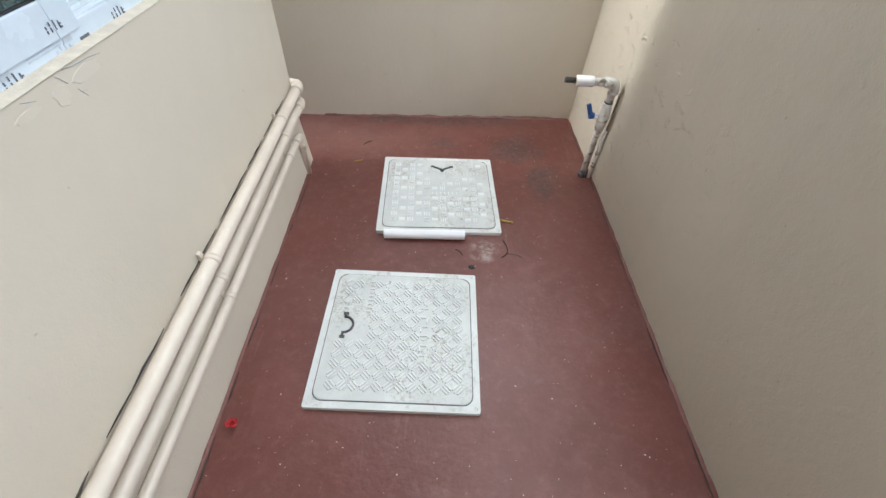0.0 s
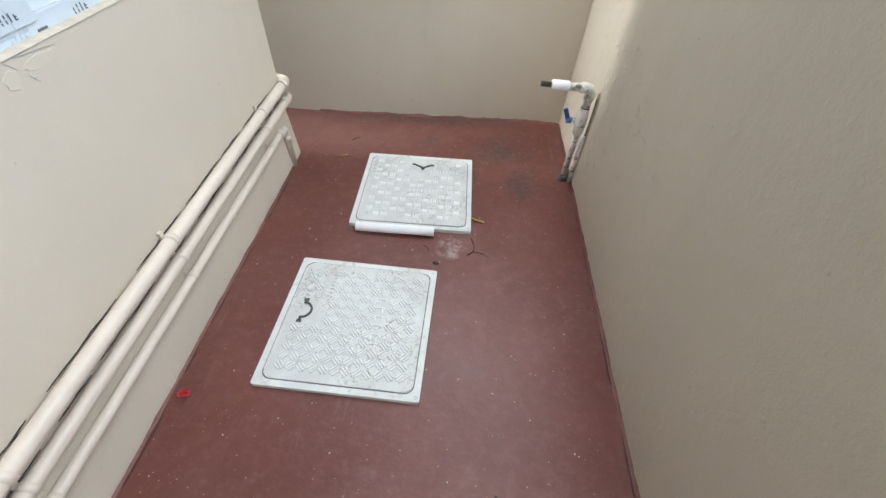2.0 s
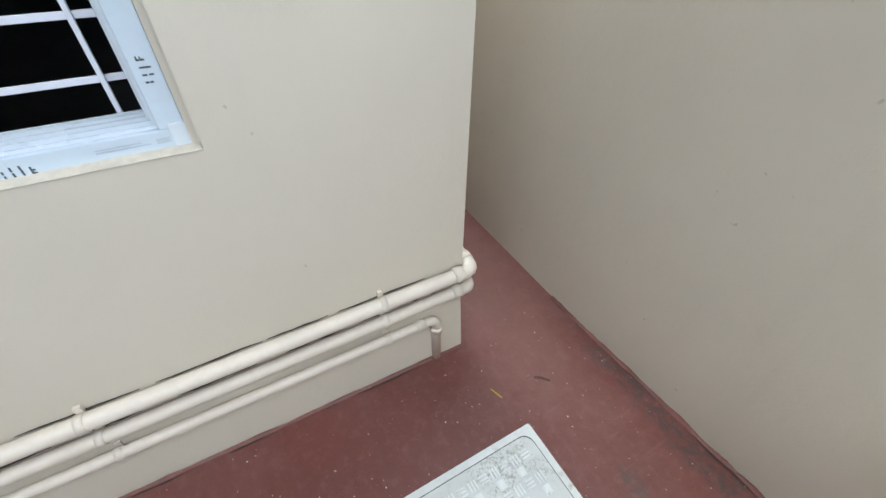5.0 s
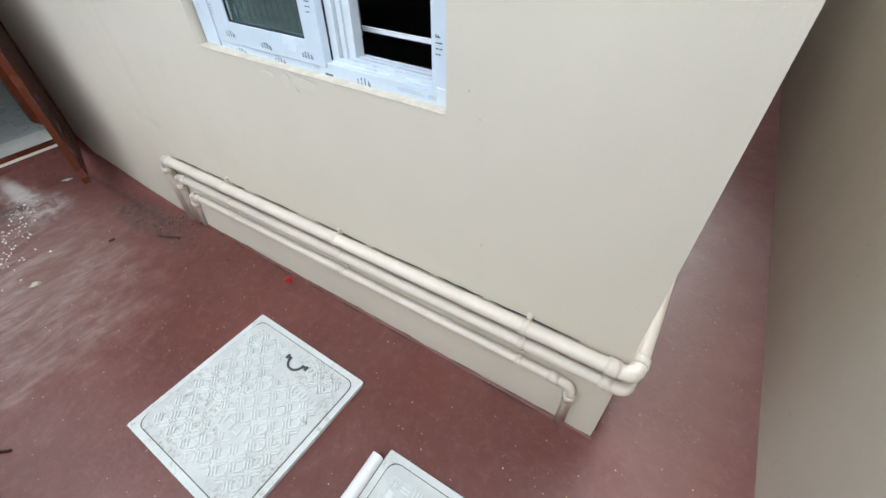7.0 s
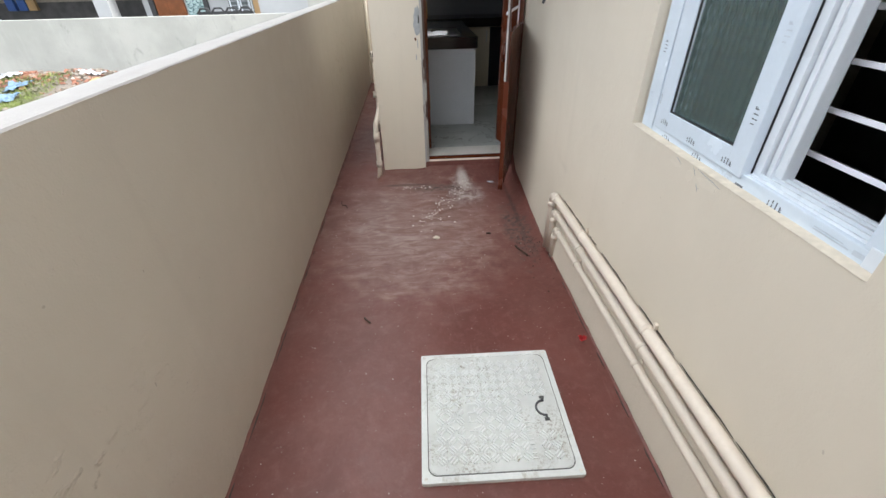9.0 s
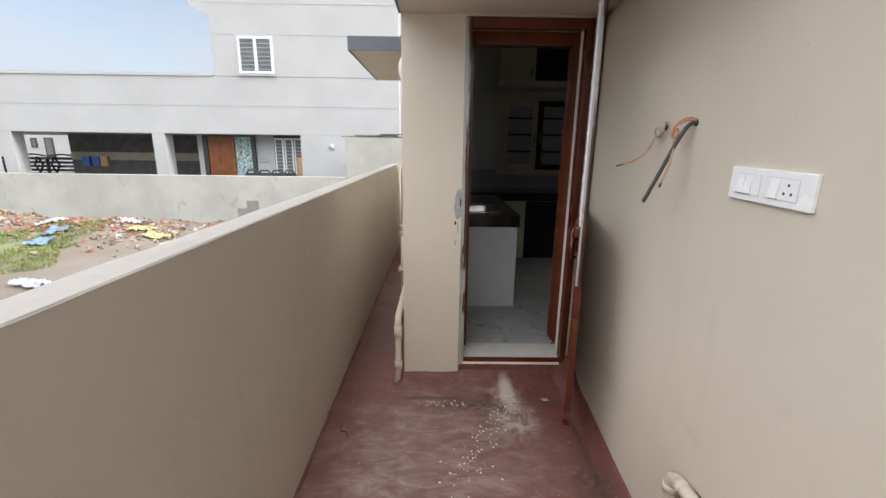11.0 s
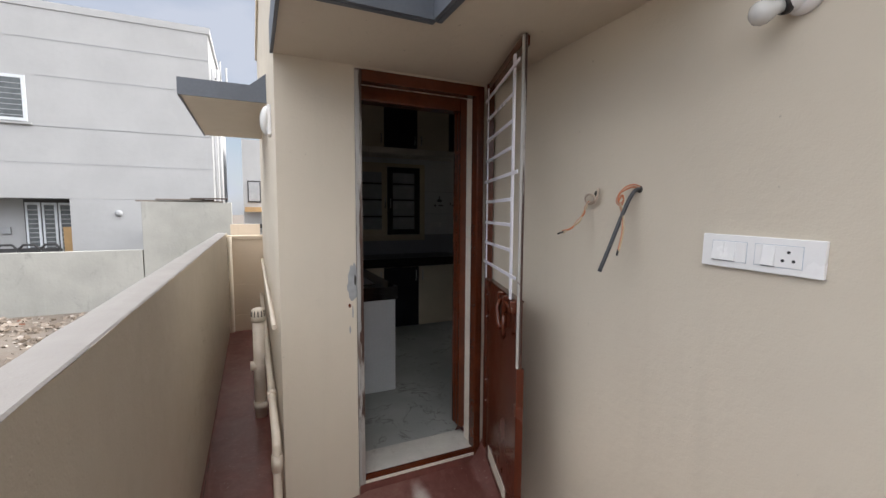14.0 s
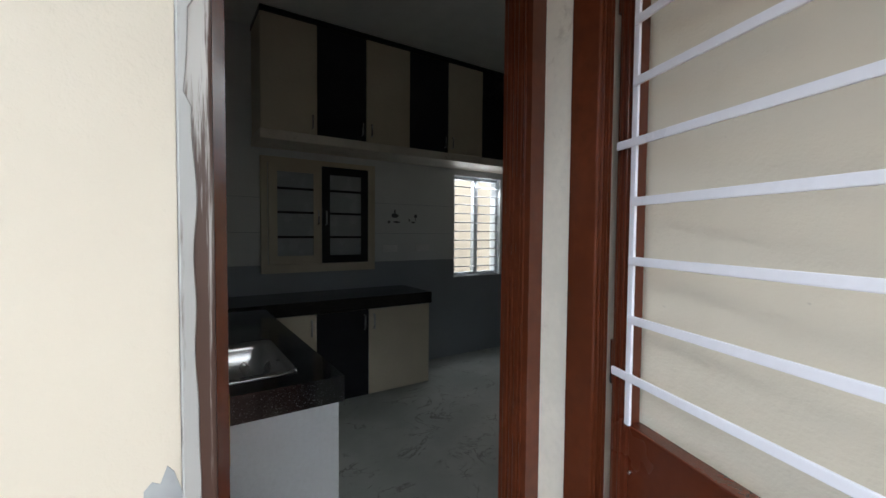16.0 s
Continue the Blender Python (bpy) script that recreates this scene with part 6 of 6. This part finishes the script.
for k, (x, y, sx, sy, m, label) in enumerate((
        (7.6, -7.2, 0.7, 0.35, 1, "crumpled yellow plastic sheet on rubble"), (5.6, -6.1, 0.45, 0.28, 1, "crumpled yellow plastic sheet on earth"),
        (5.9, -7.6, 0.6, 0.3, 1, "flattened yellow sack on rubble"), (10.1, -7.3, 0.55, 0.4, 2, "crumpled blue plastic sheet on rubble"),
        (5.0, -5.7, 0.55, 0.55, 0, "crumpled white plastic sheet beside the wall"), (4.5, -5.0, 0.45, 0.4, 3, "flattened pale paper sack beside the wall"), (6.9, -6.6, 0.5, 0.3, 3, "torn cream sack on the rubble"), (8.3, -7.6, 0.6, 0.35, 1, "yellow plastic sheet among broken brick"), (6.4, -8.4, 0.7, 0.3, 3, "cream paper sack on rubble"),
        (12.6, -7.0, 0.8, 0.5, 1, "faded yellow sack in the grass"), (8.9, -8.2, 0.5, 0.3, 0, "torn white plastic sheet on rubble"),
        (10.9, -8.0, 0.6, 0.35, 0, "torn white sack on rubble"), (9.6, -4.6, 0.6, 0.3, 0, "white plastic scraps on the earth"),
        (13.0, -8.7, 0.6, 0.5, 1, "yellow sack against the plot wall"), (7.3, -3.7, 0.5, 0.3, 0, "white plastic scraps on the bare earth"), (9.9, -6.6, 0.5, 0.35, 2, "faded blue plastic sheet in the grass"), (3.6, -3.6, 0.35, 0.5, 0, "white plastic sheet beside the boundary wall"))):
    scrap(x, y, sx, sy, scrap_mats[m], label, k)
bm = bmesh.new()
for k in range(26000):
    x, y = rng.uniform(8.2, 15), rng.uniform(-8.0, -3.2)
    if noise.noise((x * 0.6, y * 0.6, 5)) < -0.1 or (x < 9.2 and y < -6.5):
        continue
    z = plot_z(x, y)
    a, h, w = rng.uniform(0, 6.3), rng.uniform(0.03, 0.10), rng.uniform(0.004, 0.013)
    lean = Vector((rng.gauss(0, 0.05), rng.gauss(0, 0.05), h))
    p = Vector((x, y, z))
    side = Vector((math.cos(a) * w, math.sin(a) * w, 0))
    bm.faces.new([bm.verts.new(q) for q in (p - side, p + side, p + lean)])
solid("grass", bm, grass_mat, "patchy green grass on the vacant plot", "grass", kind="stuff")

fixed("wall_plot", boxes((3.6, 30, -9.65, -9.5, PLOT - 0.1, 0.665), bevel=0.01), cement, "stained whitewashed cement wall across the plot")
fixed("wall_plot_patch", boxes((6.17, 6.52, -9.498, -9.494, PLOT + 0.1, -0.04), (6.521, 6.80, -9.498, -9.494, PLOT + 0.1, -0.27)), patch_cement, "grey mended patch on the plot wall")
fixed("wall_plot_tall", boxes((1.72, 3.58, -9.65, -9.5, PLOT - 0.1, 1.78), bevel=0.01), cement, "taller whitewashed cement wall beside the plot")
planks = thing("plank_stack", (2.6, -9.57, 1.78), "weathered planks lying on the wall top", "planks")
for k, (x0, x1, dz, ry) in enumerate(((1.9, 3.7, 0.0, 1), (2.1, 3.0, 0.035, -1.5), (2.4, 3.3, 0.04, 2), (1.8, 2.6, 0.07, -2))):
    bm = boxes((x0, x1, -9.68 + 0.04 * k, -9.58 + 0.04 * k, 1.782 + dz, 1.812 + dz), bevel=0.004)
    part("plank", bm, twig_mat if k % 2 else rubble_mats[1], planks)

# ---- house across the plot ----
FY = -11.0
hs = thing("white_house", (8, FY, PLOT), "white two-storey house with an open car porch and timber door", "house")
LZ = 1.85
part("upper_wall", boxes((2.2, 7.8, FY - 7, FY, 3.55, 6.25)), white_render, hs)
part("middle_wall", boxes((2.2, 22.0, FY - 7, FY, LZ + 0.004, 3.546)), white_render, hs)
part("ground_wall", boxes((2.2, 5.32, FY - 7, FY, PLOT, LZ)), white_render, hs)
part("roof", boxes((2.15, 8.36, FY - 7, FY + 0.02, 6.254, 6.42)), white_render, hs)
bm = bmesh.new()
vs = [bm.verts.new((x, y, z)) for y in (FY - 7, FY - 0.001) for x, z in ((7.804, 5.22), (8.34, 5.5), (8.34, 6.25), (7.804, 6.25))]
for f in ((0, 1, 2, 3), (7, 6, 5, 4), (0, 4, 5, 1), (1, 5, 6, 2), (2, 6, 7, 3), (3, 7, 4, 0)):
    bm.faces.new([vs[i] for i in f])
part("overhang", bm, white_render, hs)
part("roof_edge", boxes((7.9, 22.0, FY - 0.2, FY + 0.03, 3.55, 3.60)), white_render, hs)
for z, x0, x1 in ((2.69, 2.2, 22.0), (3.56, 2.2, 7.8), (4.72, 2.2, 5.8), (4.72, 7.1, 7.8), (5.56, 2.2, 7.8)):
    part("wall_seam", boxes((x0, x1, FY + 0.0005, FY + 0.006, z, z + 0.018)), seam_grey, hs)
upw = part("window", boxes((5.97, 7.02, FY + 0.001, FY + 0.03, 3.64, 3.71), (5.97, 7.02, FY + 0.001, FY + 0.03, 4.61, 4.68), (5.97, 6.04, FY + 0.001, FY + 0.03, 3.71, 4.61), (6.95, 7.02, FY + 0.001, FY + 0.03, 3.71, 4.61), (6.45, 6.54, FY + 0.001, FY + 0.03, 3.71, 4.61)), upvc, hs, "white framed upper window")
for x0, x1 in ((6.04, 6.45), (6.54, 6.95)):
    part("pane", boxes((x0, x1, FY + 0.002, FY + 0.012, 3.71, 4.61)), louvre_dark, upw)
    for k in range(7):
        part("louvre", boxes((x0, x1, FY + 0.012, FY + 0.018, 3.76 + k * 0.12, 3.775 + k * 0.12)), seam_grey, upw)
part("sill", boxes((5.9, 7.08, FY + 0.001, FY + 0.06, 3.57, 3.61)), white_render, hs)
for x0, x1 in ((9.57, 9.97), (14.35, 14.75), (19.5, 20.0)):
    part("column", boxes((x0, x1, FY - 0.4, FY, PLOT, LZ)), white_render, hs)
PB = FY - 2.2
part("porch_wall", boxes((9.0, 14.5, PB - 0.2, PB, PLOT, LZ)), dark_clad, hs, "dark stone clad porch wall")
part("porch_band", boxes((9.0, 14.5, PB, PB + 0.01, 0.92, 1.20)), beige_clad, hs, "beige cladding band")
EB = FY - 0.75
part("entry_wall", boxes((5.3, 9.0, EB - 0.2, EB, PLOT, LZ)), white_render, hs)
dr = part("door", boxes((7.75, 8.62, EB + 0.03, EB + 0.07, -0.3, 1.78), bevel=0.01), door_wood, hs, "carved orange brown timber door")
for z0, z1 in ((-0.15, 0.5), (0.6, 1.15), (1.25, 1.65)):
    part("panel", boxes((7.87, 8.14, EB + 0.07, EB + 0.085, z0, z1), (8.24, 8.5, EB + 0.07, EB + 0.085, z0, z1), bevel=0.01), door_wood, dr)
part("door_surround", boxes((8.63, 8.78, EB + 0.001, EB + 0.10, -0.3, 1.84), (7.06, 7.18, EB + 0.001, EB + 0.10, -0.3, 1.84), (7.18, 8.63, EB + 0.001, EB + 0.10, 1.785, 1.84)), dark_frame, hs, "charcoal door surround")
part("side_light", boxes((7.19, 7.7, EB + 0.02, EB + 0.05, -0.3, 1.78)), teal_glass, hs, "etched glass side light")
part("meter_box", boxes((6.72, 6.92, EB, EB + 0.06, 0.98, 1.14), bevel=0.005), seam_grey, hs)
lw = part("front_window", boxes((5.36, 6.42, EB + 0.001, EB + 0.10, -0.1, 1.84)), dark_frame, hs, "charcoal window surround")
for x0 in (5.46, 5.78, 6.10):
    part("shutter_frame", boxes((x0, x0 + 0.05, EB + 0.10, EB + 0.13, -0.05, 1.76), (x0 + 0.25, x0 + 0.29, EB + 0.10, EB + 0.13, -0.05, 1.76), (x0 + 0.05, x0 + 0.25, EB + 0.10, EB + 0.13, 1.70, 1.76)), upvc, lw)
    part("pane", boxes((x0 + 0.05, x0 + 0.25, EB + 0.10, EB + 0.115, -0.05, 1.70)), louvre_dark, lw)
    for k in range(12):
        part("louvre", boxes((x0 + 0.05, x0 + 0.25, EB + 0.115, EB + 0.122, 0.3 + k * 0.115, 0.32 + k * 0.115)), seam_grey, lw)
part("outlet_box", boxes((3.66, 3.86, FY, FY + 0.05, 0.90, 1.08), bevel=0.005), seam_grey, hs)
part("outlet_holes", boxes((3.69, 3.75, FY + 0.05, FY + 0.056, 0.95, 1.01), (3.77, 3.83, FY + 0.05, FY + 0.056, 0.95, 1.01), (3.66, 3.86, FY + 0.05, FY + 0.056, 1.06, 1.08)), dark_frame, hs, "dark outlet openings")
part("bell_lamp", tube(bmesh.new(), [(4.35, FY, 1.50), (4.35, FY + 0.06, 1.50), (4.35, FY + 0.10, 1.50)], [0.08, 0.08, 0.03], 12), seam_grey, hs)
for x in (2.12, 2.0):
    part("downpipe", tube(bmesh.new(), [(x, FY - 0.1, PLOT), (x, FY - 0.1, 5.4)], 0.045, 10), white_render, hs)
part("roof_rail", tube(bmesh.new(), [(2.1, FY - 0.3, 5.2), (1.95, FY - 0.3, 5.25), (1.95, FY - 0.3, 5.7)], 0.03, 8), seam_grey, hs)
part("roof_rail", tube(bmesh.new(), [(1.85, FY - 1.5, 4.2), (1.85, FY - 1.5, 5.9)], 0.03, 8), seam_grey, hs)
part("dish_foot", tube(bmesh.new(), [(6.9, FY - 1, 6.42), (6.9, FY - 1, 6.75), (6.7, FY - 1, 6.85)], 0.025, 8), seam_grey, hs)
part("wall_lug", boxes((7.86, 7.95, FY - 0.001, FY + 0.06, 5.75, 5.83)), seam_grey, hs)
board2 = thing("meter_board", (13.6, PB, 0.8), "blue electric meter boxes on the porch wall", "meter")
for x0, m in ((13.78, blue_plastic), (13.42, blue_plastic), (13.12, cardboard)):
    part("meter_case", boxes((x0, x0 + 0.26, PB + 0.002, PB + 0.12, 0.70, 1.05), bevel=0.01), m, board2)
chair_m = dark_frame
for k, x in enumerate((6.95, 6.55, 6.15, 5.75)):
    ch = thing("porch_chair", (x, EB + 0.5, -0.3), "dark metal porch chair with a curved back", "chair", "chairs on the porch")
    part("seat", boxes((x - 0.2, x + 0.2, EB + 0.3, EB + 0.7, 0.12, 0.16), bevel=0.01), chair_m, ch)
    part("backrest", tube(bmesh.new(), [(x - 0.2, EB + 0.68, 0.16), (x - 0.2, EB + 0.72, 0.62), (x - 0.1, EB + 0.72, 0.74), (x + 0.1, EB + 0.72, 0.74), (x + 0.2, EB + 0.72, 0.62), (x + 0.2, EB + 0.68, 0.16)], 0.025, 8), chair_m, ch)
    part("back_panel", boxes((x - 0.17, x + 0.17, EB + 0.705, EB + 0.73, 0.25, 0.66), bevel=0.01), chair_m, ch)
    for ax_, ay_ in ((-0.18, 0.32), (0.18, 0.32), (-0.18, 0.68), (0.18, 0.68)):
        part("leg", tube(bmesh.new(), [(x + ax_, EB + ay_, -0.5), (x + ax_, EB + ay_, 0.12)], 0.018, 6), chair_m, ch)
carton = thing("carton", (5.4, EB + 0.5, -0.3), "tall brown cardboard carton leaning by the window", "carton")
part("box", boxes((5.32, 5.56, EB + 0.25, EB + 0.5, -0.5, 1.15), bevel=0.01), cardboard, carton)
part("porch_floor", boxes((2.2, 22.0, PB - 3, FY, PLOT - 0.1, -0.3)), cement, hs)
gate = thing("gate", (14, FY - 3.4, -0.3), "black slatted steel gate beside the car porch", "gate")
for k in range(8):
    part("slat", boxes((14.7, 18.3, FY - 3.42, FY - 3.38, -0.2 + k * 0.15, -0.1 + k * 0.15)), dark_frame, gate)
part("top_rail", tube(bmesh.new(), spline([(15.3, FY - 3.4, 0.98), (15.9, FY - 3.4, 1.06), (16.5, FY - 3.4, 1.0), (17.1, FY - 3.4, 1.06), (17.9, FY - 3.4, 0.98)]), 0.03, 8), dark_frame, gate)
for x in (16.2, 16.85):
    bm = bmesh.new()
    for s0, s1 in (((0, 0.36), (0.16, 0.66)), ((0.16, 0.66), (0, 0.96)), ((0, 0.96), (-0.16, 0.66)), ((-0.16, 0.66), (0, 0.36))):
        tube(bm, [(x + s0[0], FY - 3.36, s0[1]), (x + s1[0], FY - 3.36, s1[1])], 0.035, 8)
    part("ornament", bm, dark_frame, gate, "diamond shaped gate ornament")
for x in (14.7, 16.5, 18.2):
    part("gate_post", boxes((x, x + 0.06, FY - 3.45, FY - 3.35, -0.4, 0.95)), dark_frame, gate)
bg = thing("white_house", (16, FY - 12, PLOT), "plain white house far behind the car porch", "house")
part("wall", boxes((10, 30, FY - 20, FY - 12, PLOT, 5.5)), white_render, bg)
for x, xw, z0, z1 in ((24.8, 0.35, 1.2, 1.75), (23.85, 0.5, 0.55, 1.78)):
    w2 = part("window", boxes((x, x + xw, FY - 12 + 0.001, FY - 12 + 0.06, z0, z1)), twig_mat, bg, "brown framed opening")
    part("pane", boxes((x + 0.08, x + xw - 0.08, FY - 12 + 0.06, FY - 12 + 0.065, z0 + 0.08, z1 - 0.08)), louvre_dark, w2)

# building seen past the passage end
bk = thing("white_house", (0.5, -15, PLOT), "white house with a small window beyond the passage", "house")
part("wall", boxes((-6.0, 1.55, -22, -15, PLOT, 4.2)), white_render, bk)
ww = part("window", boxes((0.95, 1.4, -15 + 0.001, -15 + 0.05, 1.9, 2.7)), dark_frame, bk)
part("pane", boxes((0.99, 1.36, -15 + 0.05, -15 + 0.055, 1.95, 2.65)), seam_grey, ww)
part("ledge", boxes((0.7, 1.5, -15.0, -14.4, 1.55, 1.72)), cardboard, bk, "ochre painted ledge")
part("lower_ledge", boxes((0.7, 1.3, -15.0, -14.6, 0.95, 1.1)), dark_frame, bk)
fixed("wall_lane", boxes((1.1, 1.75, -9.2, -9.05, PLOT, 1.25)), paint_grubby, "low beige wall beyond the passage")

part("service_cable", tube(bmesh.new(), spline([(8.2, FY - 0.4, 6.42), (8.6, FY - 0.3, 6.5), (11, FY, 6.2), (16, FY, 5.4), (21.8, FY - 0.1, 3.6)]), 0.012, 6), gasket, hs, "black service cable")
